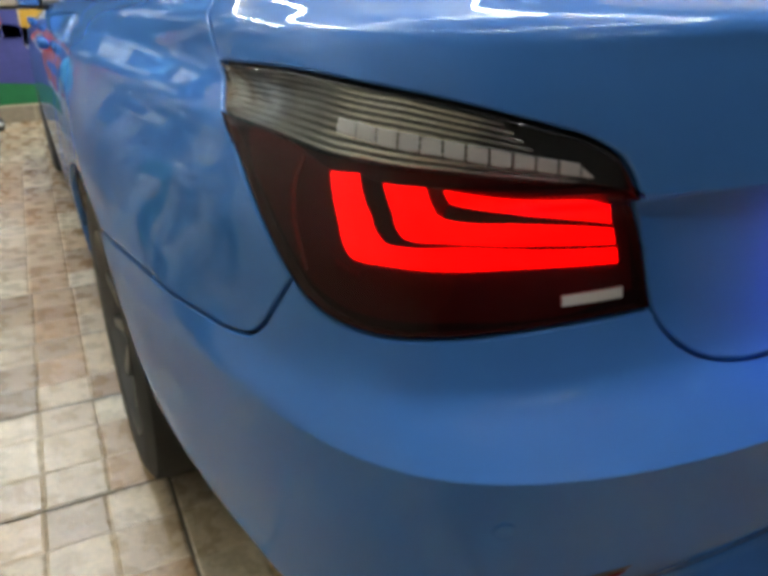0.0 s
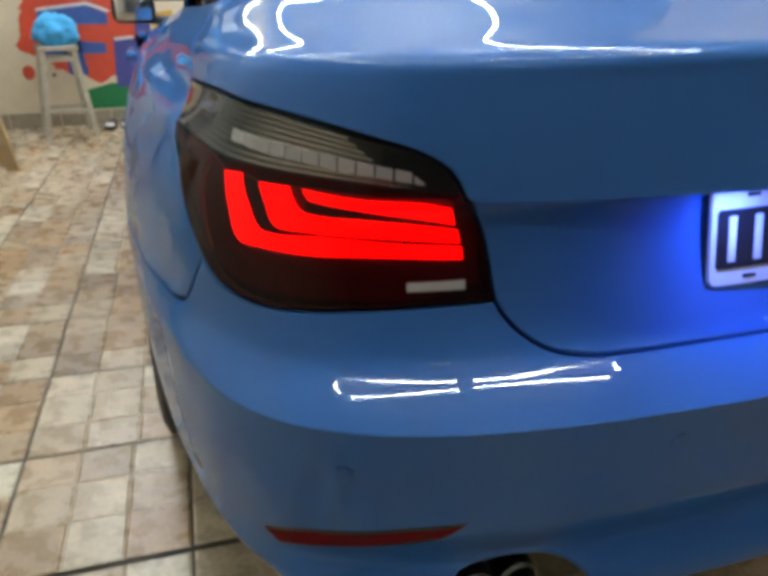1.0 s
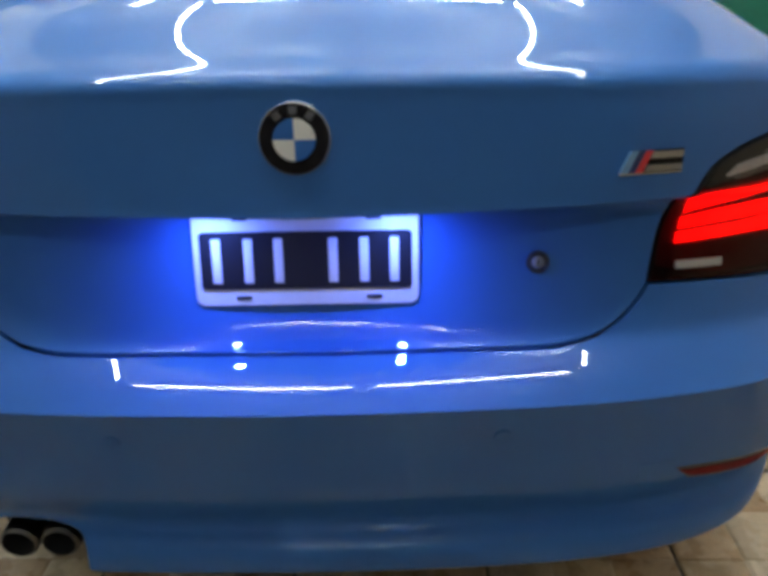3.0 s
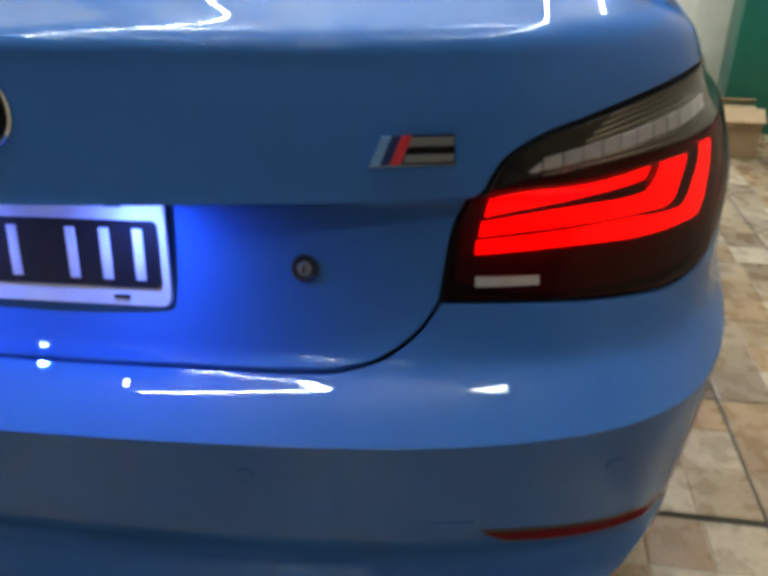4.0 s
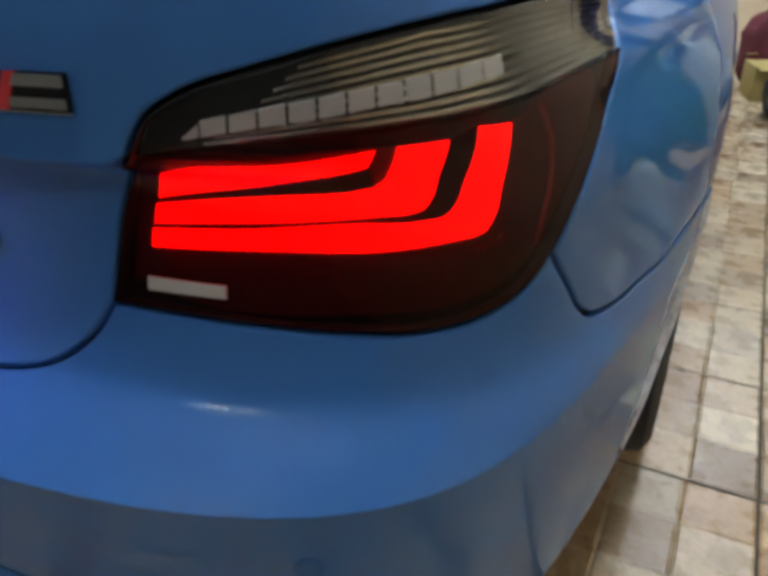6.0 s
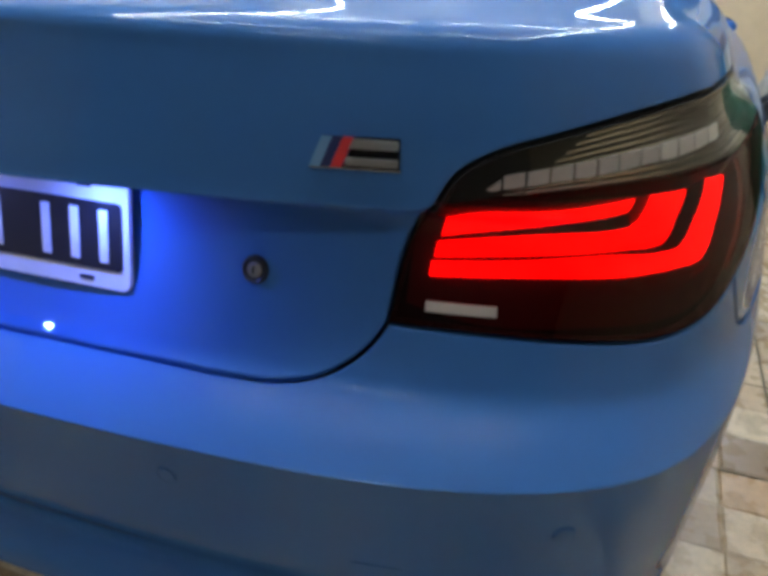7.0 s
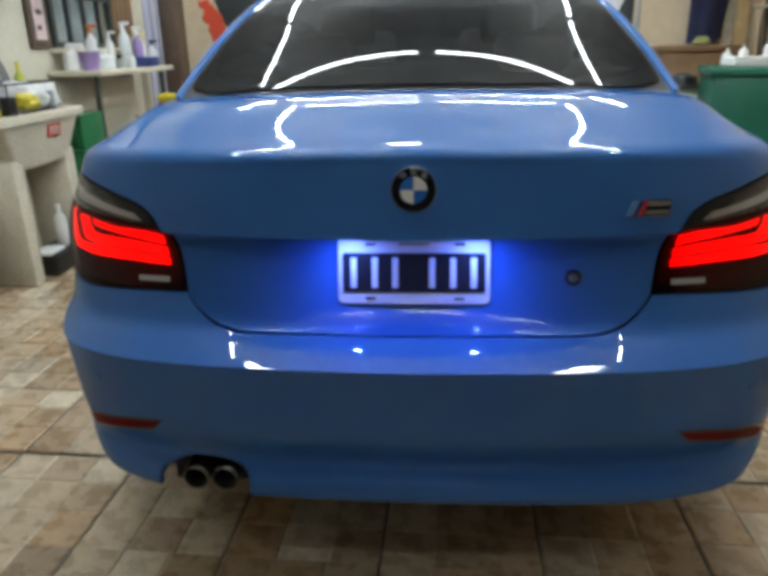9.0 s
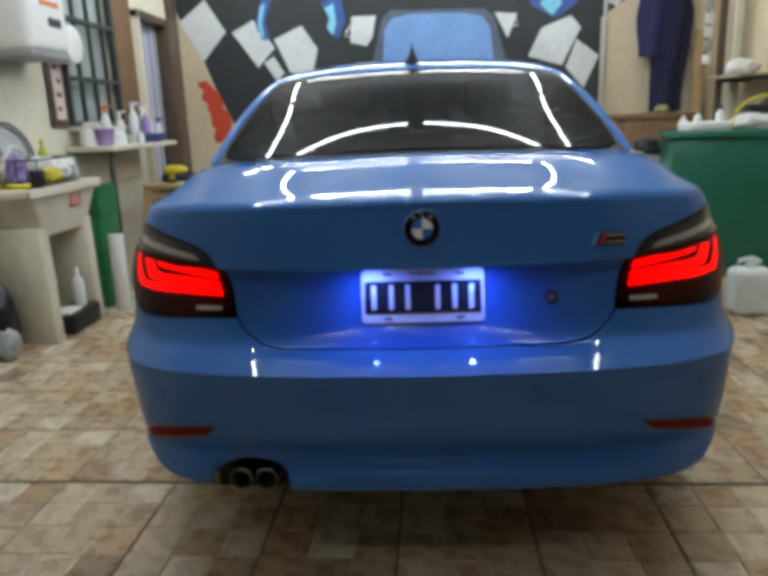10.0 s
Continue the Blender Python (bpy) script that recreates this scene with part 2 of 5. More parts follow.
SECTIONS = {  # station: rows of (outward, z) from the underside up to the deck edge
    0: [(-.06, .274), (.078, .297), (.083, .346), (.046, .372), (.082, .446), (.088, .52), (.0990, .594), (.0960, .606), (.024, .641),
        (-.014, .661), (-.052, .72), (-.072, .81), (-.066, .831), (.022, .836), (.026, .846), (.015, .92), (.010, .974), (.002, 1.000), (-.09, 1.016)],
    2.4: [(-.06, .274), (.075, .297), (.081, .346), (.045, .372), (.080, .446), (.088, .52), (.0995, .598), (.0965, .611), (.031, .648),
          (.012, .680), (-.002, .73), (-.020, .80), (-.020, .832), (.004, .838), (.006, .850), (.004, .91), (-.001, .961), (-.010, .992), (-.09, 1.010)],
    3.7: [(-.07, .275), (.058, .296), (.067, .345), (.042, .374), (.072, .442), (.083, .52), (.0935, .600), (.0905, .614), (.034, .647),
          (.016, .680), (.002, .73), (-.006, .79), (-.007, .822), (-.005, .840), (-.006, .858), (-.014, .91), (-.023, .956), (-.040, .988), (-.105, 1.005)],
    5: [(-.08, .282), (.000, .298), (.034, .330), (.038, .378), (.046, .430), (.055, .52), (.060, .598), (.057, .613), (.027, .650),
        (.013, .680), (.004, .73), (.000, .79), (-.004, .822), (-.007, .840), (-.012, .860), (-.030, .91), (-.042, .952), (-.060, .984), (-.118, 1.004)],
    6.3: [(-.09, .262), (-.018, .282), (.014, .318), (.020, .375), (.026, .430), (.033, .52), (.0365, .597), (.032, .624), (.016, .650),
         (.004, .680), (-.001, .73), (-.004, .79), (-.011, .825), (-.018, .850), (-.027, .880), (-.054, .916), (-.068, .950), (-.086, .981), (-.130, 1.003)],
    8: [(-.10, .245), (-.03, .262), (.000, .305), (.006, .37), (.012, .43), (.019, .52), (.022, .59), (.020, .612), (.014, .648),
        (.008, .680), (.000, .73), (-.008, .79), (-.019, .828), (-.028, .856), (-.040, .887), (-.078, .920), (-.090, .950), (-.104, .979), (-.130, 1.000)],
    10: [(-.14, .20), (-.07, .215), (-.04, .26), (-.022, .34), (-.012, .42), (-.004, .52), (.000, .59), (.000, .62), (-.001, .65),
         (-.002, .68), (-.004, .73), (-.009, .785), (-.020, .826), (-.030, .856), (-.043, .886), (-.080, .916), (-.102, .946), (-.128, .974), (-.163, .990)],
    13: [(-.14, .20), (-.07, .215), (-.04, .26), (-.022, .34), (-.012, .42), (-.004, .52), (.000, .59), (.000, .62), (-.001, .65),
         (-.002, .68), (-.004, .73), (-.011, .785), (-.026, .815), (-.040, .835), (-.060, .855), (-.09, .88), (-.12, .90), (-.15, .915), (-.19, .925)],
    18: [(-.10, .22), (-.02, .235), (.0, .27), (.01, .33), (.015, .39), (.02, .47), (.015, .53), (.008, .56), (.000, .59),
         (-.01, .61), (-.02, .64), (-.03, .665), (-.05, .685), (-.07, .70), (-.10, .715), (-.14, .73), (-.18, .742), (-.24, .757), (-.32, .775)]}
DECK = [  # station: where its deck row ends (x, y, z), at the foot of the glass
    (0, 0, .680, 1.066), (1, .18, .680, 1.066), (2, .36, .682, 1.064), (3, .49, .684, 1.062), (4, .585, .687, 1.058), (5, .624, .692, 1.055),
    (6, .652, .705, 1.050), (7, .668, .735, 1.044), (8, .682, .79, 1.036), (9, .696, .92, 1.022), (10, .694, 1.25, 1.008), (11, .685, 1.8, 1.000),
    (12, .682, 2.6, .975), (13, .66, 3.4, .945), (14, .60, 3.55, .945), (15, .48, 3.62, .955), (16, .33, 3.66, .96), (17, .16, 3.68, .965), (18, 0, 3.69, .965)]


def hermite(xs, ys, q):
    """Smooth curve through (xs, ys), read at q; ys may be a table of columns."""
    xs, ys, q = np.asarray(xs, float), np.asarray(ys, float), np.asarray(q, float)
    flat = ys.ndim == 1
    ys = ys[:, None] if flat else ys
    h = np.diff(xs)[:, None]
    slope = np.diff(ys, axis=0) / h
    m = np.vstack([slope[:1], (slope[:-1] * h[1:] + slope[1:] * h[:-1]) / (h[:-1] + h[1:]), slope[-1:]])
    i = np.clip(np.searchsorted(xs, q, "right") - 1, 0, len(xs) - 2)
    t = ((q - xs[i]) / (xs[i + 1] - xs[i]))[:, None]
    w = (xs[i + 1] - xs[i])[:, None]
    out = (2 * t**3 - 3 * t**2 + 1) * ys[i] + (t**3 - 2 * t**2 + t) * w * m[i] + (3 * t**2 - 2 * t**3) * ys[i + 1] + (t**3 - t**2) * w * m[i + 1]
    return out[:, 0] if flat else out


def soften(table, axis, rounds, mirror=True):
    """Evens a table of points along one axis."""
    table = np.moveaxis(table, axis, 0)
    for _ in range(rounds):
        low, high = table[1:2].copy(), table[-2:-1].copy()
        if mirror:
            low[..., 0], high[..., 0] = -low[..., 0], -high[..., 0]
        else:
            low, high = 2 * table[:1] - low, 2 * table[-1:] - high
        full = np.concatenate([low, table, high])
        table = 0.25 * full[:-2] + 0.5 * full[1:-1] + 0.25 * full[2:]
    return np.moveaxis(table, 0, axis)


class Sheet:
    """A smooth sheet over a fine table of points; u and v count the stations and rows of its net."""

    def __init__(self, table, nu, nv):
        self.table, self.nu, self.nv = table, nu, nv
        du, dv = np.gradient(table, axis=0), np.gradient(table, axis=1)
        n = np.cross(du, dv)
        self.normals = n / np.maximum(np.linalg.norm(n, axis=-1, keepdims=True), 1e-9)

    def read(self, what, u, v):
        a, b = np.asarray(u, float) / self.nu * (self.table.shape[0] - 1), np.asarray(v, float) / self.nv * (self.table.shape[1] - 1)
        i, j = np.clip(a.astype(int), 0, self.table.shape[0] - 2), np.clip(b.astype(int), 0, self.table.shape[1] - 2)
        a, b = (a - i)[..., None], (b - j)[..., None]
        return (1 - a) * ((1 - b) * what[i, j] + b * what[i, j + 1]) + a * ((1 - b) * what[i + 1, j] + b * what[i + 1, j + 1])

    def at(self, u, v, out=0.0):
        side = np.where(np.asarray(u) < 0, -1.0, 1.0)[..., None] * np.array([1, 0, 0]) + np.array([0, 1, 1])
        place, normal = self.read(self.table, np.abs(u), v) * side, self.read(self.normals, np.abs(u), v) * side
        normal = normal / np.maximum(np.linalg.norm(normal, axis=-1, keepdims=True), 1e-9)
        return place + np.asarray(out)[..., None] * normal if np.ndim(out) else place + out * normal, normal


# how far the sides draw in towards the tail (swell, where negative), by height and length
SIDE_Y = (.10, .25, .35, .45, .60, .75, .90, 1.10, 1.30, 1.60)
SIDE_Z = (.35, .45, .60, .70, .80, .87, .93, 1.0, 1.05)
SIDE_IN = (
 (0, .012, .020, .021, .012, .004, 0, 0, 0, 0),
 (0, .012, .020, .022, .013, .004, -.003, -.004, -.003, 0),
 (0, .010, .020, .025, .019, .008, -.004, -.008, -.006, 0),
 (0, -.002, .006, .017, .018, .010, .000, -.006, -.006, 0),
 (0, -.004, .005, .017, .022, .018, .010, .004, .000, 0),
 (0, -.004, .009, .022, .029, .028, .023, .013, .006, 0),
 (0, -.003, .010, .022, .028, .029, .025, .015, .007, 0),
 (0, .001, .008, .016, .021, .022, .019, .011, .005, 0),
 (0, 0, 0, 0, 0, 0, 0, 0, 0, 0))


def side_taper(y, z):
    """How far the side lies inside the plan at a length and height."""
    t = np.array(SIDE_IN)
    fy, fz = np.interp(y, SIDE_Y, np.arange(len(SIDE_Y))), np.interp(z, SIDE_Z, np.arange(len(SIDE_Z)))
    i, j = np.minimum(fy.astype(int), len(SIDE_Y) - 2), np.minimum(fz.astype(int), len(SIDE_Z) - 2)
    a, b = fy - i, fz - j
    return (1 - b) * ((1 - a) * t[j, i] + a * t[j, i + 1]) + b * ((1 - a) * t[j + 1, i] + a * t[j + 1, i + 1])


def body_sheet(fine_u=20, fine_v=12):
    n, rows = len(BASE), len(SECTIONS[0])
    stations = np.arange(n)
    marks = sorted(SECTIONS)
    table = np.array([SECTIONS[k] for k in marks], float).reshape(len(marks), -1)
    grid = np.stack([np.interp(stations, marks, table[:, c]) for c in range(table.shape[1])], 1).reshape(n, rows, 2)
    # blend of the marks with eased weights
    for i in range(n):
        k = max(j for j in range(len(marks)) if marks[j] <= i)
        if k < len(marks) - 1:
            t = (i - marks[k]) / (marks[k + 1] - marks[k])
            t = 0.5 * t + 0.5 * (3 * t * t - 2 * t**3)
            grid[i] = ((1 - t) * table[k] + t * table[k + 1]).reshape(rows, 2)
    net = np.zeros((n, rows + 2, 3))
    for i, (x, y, head) in enumerate(BASE):
        a = math.radians(head)
        net[i, :rows, 0] = x + grid[i, :, 0] * math.sin(a)
        net[i, :rows, 1] = y - grid[i, :, 0] * math.cos(a)
        net[i, :rows, 2] = grid[i, :, 1]
        end = np.array(DECK[i][1:])
        mid = 0.5 * (net[i, rows - 1] + end)
        mid[2] += 0.014 + 0.022 * max(0.0, 1 - i / 7)
        net[i, rows], net[i, rows + 1] = mid, end
    net[[0, -1], :, 0] = 0
    nu, nv = n - 1, rows + 1
    fu, fv = np.linspace(0, nu, nu * fine_u + 1), np.linspace(0, nv, nv * fine_v + 1)
    full = hermite(stations, net.reshape(n, -1), fu).reshape(len(fu), rows + 2, 3)
    full = np.moveaxis(hermite(np.arange(rows + 2), np.moveaxis(full, 1, 0).reshape(rows + 2, -1), fv).reshape(len(fv), len(fu), 3), 0, 1)
    # the bumper's ledge is gently crowned from its crease up to the lid
    a, b = 7 * fine_v, 8 * fine_v
    low, high = full[:, a].copy(), full[:, b].copy()
    run = high - low
    flat = run * np.array([1, 1, 0])
    length = np.maximum(np.linalg.norm(run, axis=1, keepdims=True), 1e-9)
    crown = np.cross(run, np.cross(np.array([0, 0, 1.0]), run))
    crown /= np.maximum(np.linalg.norm(crown, axis=1, keepdims=True), 1e-9)
    share = np.clip((6.0 - fu) / 2.0, 0, 1)[:, None]
    for j in range(a, b + 1):
        s = (j - a) / (b - a)
        goal = low + s * run + 0.10 * length * s * (1 - s) * crown
        full[:, j] = (1 - share) * full[:, j] + share * goal
    full = soften(full, 0, 90)
    soft = soften(full, 1, 8, False)
    # the shoulders are rounder than the creases
    even = soften(full, 1, 45, False)
    ease = lambda q: np.clip(q, 0, 1) ** 2 * (3 - 2 * np.clip(q, 0, 1))
    blend = (ease((fu - 4.5) / 1.5)[:, None] * ease((fv - 15.6) / 1.4)[None, :])[..., None]
    made = (1 - blend) * soft + blend * even
    calm = soften(made, 0, 500)
    flank = (ease((fu - 7.2) / 2.2)[:, None] * ease((fv - 9.5) / 2.5)[None, :])[..., None]
    made = (1 - flank) * made + flank * calm
    lip = (ease((fv - 16.0) / 0.7) * ease((19.0 - fv) / 0.9))[None, :, None] * 0.35
    made = (1 - lip) * made + lip * even
    draw = side_taper(made[..., 1], made[..., 2])
    for axis in (0, 1):
        draw = soften(draw[..., None], axis, 40, False)[..., 0]
    made[..., 0] -= draw * np.sign(made[..., 0])
    return Sheet(made, nu, nv)


# ---- the car ----
BODY = body_sheet()
GLASS = [  # greenhouse net: rows from the rear glass foot forward, each from the middle out to the belt
    [(0, .672, 1.062), (.32, .680, 1.060), (.638, .708, 1.053), (.684, .76, 1.050), (.700, .90, 1.020)],
    [(0, .98, 1.234), (.31, .991, 1.224), (.610, 1.034, 1.197), (.672, 1.08, 1.172), (.696, 1.25, 1.008)],
    [(0, 1.31, 1.362), (.29, 1.322, 1.356), (.550, 1.356, 1.335), (.620, 1.42, 1.290), (.686, 1.65, 1.002)],
    [(0, 1.66, 1.424), (.28, 1.665, 1.418), (.535, 1.70, 1.390), (.622, 1.76, 1.315), (.688, 1.98, .998)],
    [(0, 2.25, 1.455), (.28, 2.25, 1.447), (.540, 2.26, 1.414), (.630, 2.28, 1.318), (.686, 2.36, .985)],
    [(0, 2.75, 1.430), (.29, 2.74, 1.422), (.535, 2.70, 1.392), (.615, 2.72, 1.290), (.682, 2.80, .965)],
    [(0, 3.20, 1.235), (.31, 3.17, 1.228), (.570, 3.08, 1.205), (.625, 3.05, 1.150), (.674, 3.16, .950)],
    [(0, 3.70, .965), (.32, 3.66, .960), (.590, 3.54, .950), (.640, 3.48, .945), (.665, 3.42, .945)]]


def glass_sheet(fine=16):
    net = np.array(GLASS, float)
    rows, cols = net.shape[:2]
    fv, fu = np.linspace(0, rows - 1, (rows - 1) * fine + 1), np.linspace(0, cols - 1, (cols - 1) * fine + 1)
    full = hermite(np.arange(rows), net.reshape(rows, -1), fv).reshape(len(fv), cols, 3)
    full = hermite(np.arange(cols), np.moveaxis(full, 1, 0).reshape(cols, -1), fu).reshape(len(fu), len(fv), 3)
    return Sheet(soften(soften(full, 0, 30), 1, 30, False), cols - 1, rows - 1)


CABIN = glass_sheet()

# outlines on the body, right half, as station and row
LID_FOOT = [(0, 8.10), (1.0, 8.10), (1.45, 8.08), (1.72, 8.13), (1.93, 8.35), (2.14, 8.95), (2.28, 9.45), (2.36, 9.82)]
LAMP_IN = [(2.41, 10.50), (2.54, 11.80), (2.63, 13.60), (2.69, 14.15), (2.76, 14.42), (2.88, 14.60)]
LAMP_TOP = [(3.04, 14.76), (3.32, 14.93), (3.79, 15.19), (4.50, 15.49), (5.50, 15.69), (6.45, 15.63), (7.72, 15.35)]
LAMP_OUT = [(7.36, 14.75), (7.02, 14.18), (6.57, 13.23), (6.15, 11.76), (5.87, 10.89), (5.63, 10.37)]
LAMP_FOOT = [(5.36, 9.99), (5.00, 9.74), (4.55, 9.63), (4.00, 9.66), (3.50, 9.72), (2.85, 9.79), (2.36, 9.82)]
WING_CUT = [(5.63, 10.37), (5.87, 9.75), (6.10, 9.05), (6.31, 8.60), (6.58, 8.38), (6.90, 8.28), (7.72, 8.10), (8.60, 7.98), (9.1, 7.6)]
LID_SIDE = [(7.72, 15.35), (8.02, 16.40), (8.35, 17.5), (8.25, 18.4), (7.80, 19.3), (7.25, 20.0)]


def row_at(u, z, low=7.0, high=18.0):
    """The row of the body at a station where it reaches a height."""
    v = np.linspace(low, high, 400)
    p, _ = BODY.at(np.full(400, float(u)), v)
    return float(v[np.argmin(abs(p[:, 2] - z))])


def rows_at(run, low=7.0, high=18.0):
    return [(u, row_at(u, z, low, high)) for u, z in run]


def cor(points, *which):
    """Marks some points of a run as corners."""
    return [(*p, 1) if i in which or i - len(points) in which else p for i, p in enumerate(points)]


def both(right):
    """A loop symmetric about the middle from its right half, from foot to head."""
    left = [(-p[0], *p[1:]) for p in right[::-1] if p[0] > 1e-6]
    return list(right) + left


def on_side(y, z):
    """Station and row of the body's side at a given place."""
    u = np.linspace(8, 15.5, 301)
    v = np.linspace(0, 20, 201)
    uu, vv = np.meshgrid(u, v, indexing="ij")
    p, _ = BODY.at(uu, vv)
    i = np.argmin((p[..., 1] - y) ** 2 + (p[..., 2] - z) ** 2)
    return uu.ravel()[i], vv.ravel()[i]


REAR_AXLE, FRONT_AXLE, HUB, ARCH = 1.085, 3.965, 0.325, 0.365


def arch(axle, start, end, n=11):
    return [on_side(axle + ARCH * math.cos(a), HUB + ARCH * math.sin(a)) for a in np.linspace(math.radians(start), math.radians(end), n)]


car = thing("sedan_car", (0, 0, 0), "pastel blue saloon car with glowing red tail lights", "car")

# boot lid
lid_loop = outline(both([(0, 8.10)] + LID_FOOT[1:-1] + cor(LID_FOOT[-1:], 0) + LAMP_IN + LAMP_TOP[:-1] + cor(LAMP_TOP[-1:], 0) + LID_SIDE[1:-1]
                        + [(7.0, 20.0, 1)] + [(0.0, 20.0)]))
boot_lid = part("boot_lid", panel(BODY, lid_loop, 0.10, 0.12), paint, car)

# rear bumper, notched for the exhaust on one side
ARCH_R = arch(REAR_AXLE, 188, 118, 9)
top_r = [(0, 8.10)] + LID_FOOT[1:-1] + cor(LID_FOOT[-1:], 0) + LAMP_FOOT[-2::-1] + cor(WING_CUT[:1], 0) + WING_CUT[1:-1]
join = on_side(0.850, 0.636)
side_r = [(*join, 1)] + [on_side(0.806, 0.56), on_side(0.765, 0.50), (*on_side(0.738, 0.44), 1)]
foot_half = rows_at([(8.4, .385), (7.6, .355), (6.6, .332), (5.6, .309), (4.5, .295), (3.0, .288)], 0.3, 4.0)
foot_r = foot_half[:-1] + [(*foot_half[-1], 1)]
foot_l = [(-1.63, 1.1, 1), (-1.67, 2.2), (-1.74, 2.58), (-1.90, 2.78), (-2.15, 2.86), (-2.38, 2.82), (-2.58, 2.64), (-2.70, 2.30), (-2.78, 1.05, 1)]
left = lambda run: [(-p[0], *p[1:]) for p in run[::-1]]
bumper_loop = outline(top_r + side_r + foot_r + foot_l + left(foot_half[:-1]) + left(side_r) + left(top_r[1:]))
rear_bumper = part("rear_bumper", panel(BODY, bumper_loop, 0.11, 0.14), paint, car)

# wings, doors and bonnet, both sides
SILL_V, BELT_V = 1.3, 19.9
def side_panels(sign):
    flip = (lambda run: outline(run)) if sign > 0 else (lambda run: mirrored(outline(run)))
    rear_a, front_a = arch(REAR_AXLE, 122, 0, 12), arch(FRONT_AXLE, 180, 0, 14)
    d1, d2, d3 = 1.52, 2.28, 3.30
    cut1 = [on_side(d1 - 0.16, 0.27), on_side(d1 - 0.10, 0.5), on_side(d1 + 0.02, 0.72), on_side(d1 + 0.10, 0.93)]
    # the rear door's edge follows the wheel arch, then runs up
    wing = [(*WING_CUT[0], 1)] + WING_CUT[1:-1] + [(*join, 1)] + rear_a[1:-3] + [(*rear_a[-3], 1)]
    wing += [(*on_side(1.50, 0.56), 1), (*on_side(1.60, 0.80)[:2],), (*on_side(1.64, 0.93),), (11.0, BELT_V, 1), (9.2, BELT_V), (7.35, BELT_V, 1)]
    wing += [(LID_SIDE[4][0], LID_SIDE[4][1])] + LID_SIDE[3:0:-1] + [(*LID_SIDE[0], 1)] + LAMP_OUT[:-1]
    panels = [("rear_wing", wing)]
    e1 = [(*on_side(1.40, 0.24), 1), (*on_side(1.42, 0.42),), (*on_side(1.50, 0.56),), (*on_side(1.60, 0.80),), (*on_side(1.64, 0.93),), (11.0, BELT_V, 1)]
    e2 = [(*on_side(2.42, 0.24), 1), (*on_side(2.42, 0.5),), (*on_side(2.42, 0.9),), (11.85, BELT_V, 1)]
    e3 = [(*on_side(3.46, 0.24), 1), (*on_side(3.45, 0.5),), (*on_side(3.38, 0.85),), (12.9, BELT_V, 1)]
    panels += [("rear_door", e1[::-1] + e2[:-1] + [e2[-1]]), ("front_door", e2[::-1] + e3)]
    front = e3[::-1] + front_a[:-1] + [(*front_a[-1], 1)] + [(14.8, 5.0, 1), (15.2, 9, 1), (14.6, 14.0), (14.0, 16.2), (13.4, 18), (13.0, BELT_V, 1)]
    panels += [("front_wing", front)]
    for name, run in panels:
        ob = part(name, panel(BODY, flip(run), 0.12 if name != "rear_door" else 0.06, 0.35), paint, car)
        if name.endswith("door"):
            y = 1.93 if name == "rear_door" else 2.92
            handle = box((0.03, 0.20, 0.028), (0, 0, 0), 0.012, segments=3)
            u, v = on_side(y, 0.845)
            p, n = BODY.at(np.array([u * sign]), np.array([v]), 0.02)
            h = part("door_handle", handle, paint, ob)
            h.location = p[0]


side_panels(1)
side_panels(-1)

bonnet_loop = outline([(18, 9.0), (16.5, 9.0), (15.2, 9.0, 1), (14.6, 14.0), (14.0, 16.2), (13.4, 18), (13.05, 19.9, 1), (15.5, 20), (18, 20.0, 1)])
def front_panel(name, loop, mat):
    m1 = panel(BODY, loop, 0.2, 0.4, gap=0.0)
    ob = part(name, m1, mat, car)
    return ob


for sign in (1, -1):
    q = bonnet_loop if sign > 0 else mirrored(bonnet_loop)
    front_panel("bonnet_half", q, paint)
    q = outline([(18, 1.2, 1), (18, 9.0, 1), (15.2, 9.0, 1), (14.8, 5.0, 1), (14.6, 1.3, 1)])
    front_panel("front_bumper_half", q if sign > 0 else mirrored(q), paint)

# dark inner shell behind all gaps
def shell_mesh(sheet, u0, u1, v0, v1, out, nu=90, nv=40):
    uu, vv = np.meshgrid(np.linspace(u0, u1, nu), np.linspace(v0, v1, nv), indexing="ij")
    p, _ = sheet.at(uu, vv, out)
    idx = np.arange(nu * nv).reshape(nu, nv)
    faces = np.stack([idx[:-1, :-1], idx[1:, :-1], idx[1:, 1:], idx[:-1, 1:]], -1).reshape(-1, 4)
    mesh = bpy.data.meshes.new("shell")
    mesh.from_pydata(p.reshape(-1, 3).tolist(), [], faces.tolist())
    return mesh


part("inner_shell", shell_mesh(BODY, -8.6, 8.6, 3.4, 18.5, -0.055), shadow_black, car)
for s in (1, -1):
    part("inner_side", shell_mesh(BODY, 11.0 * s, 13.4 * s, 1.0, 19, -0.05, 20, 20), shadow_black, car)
part("underbody", box((1.50, 4.2, 0.10), (0, 2.42, 0.27), 0.03), shadow_black, car)
part("boot_floor", box((1.25, 0.85, 0.05), (0, 0.56, 0.30), 0.02), shadow_black, car)

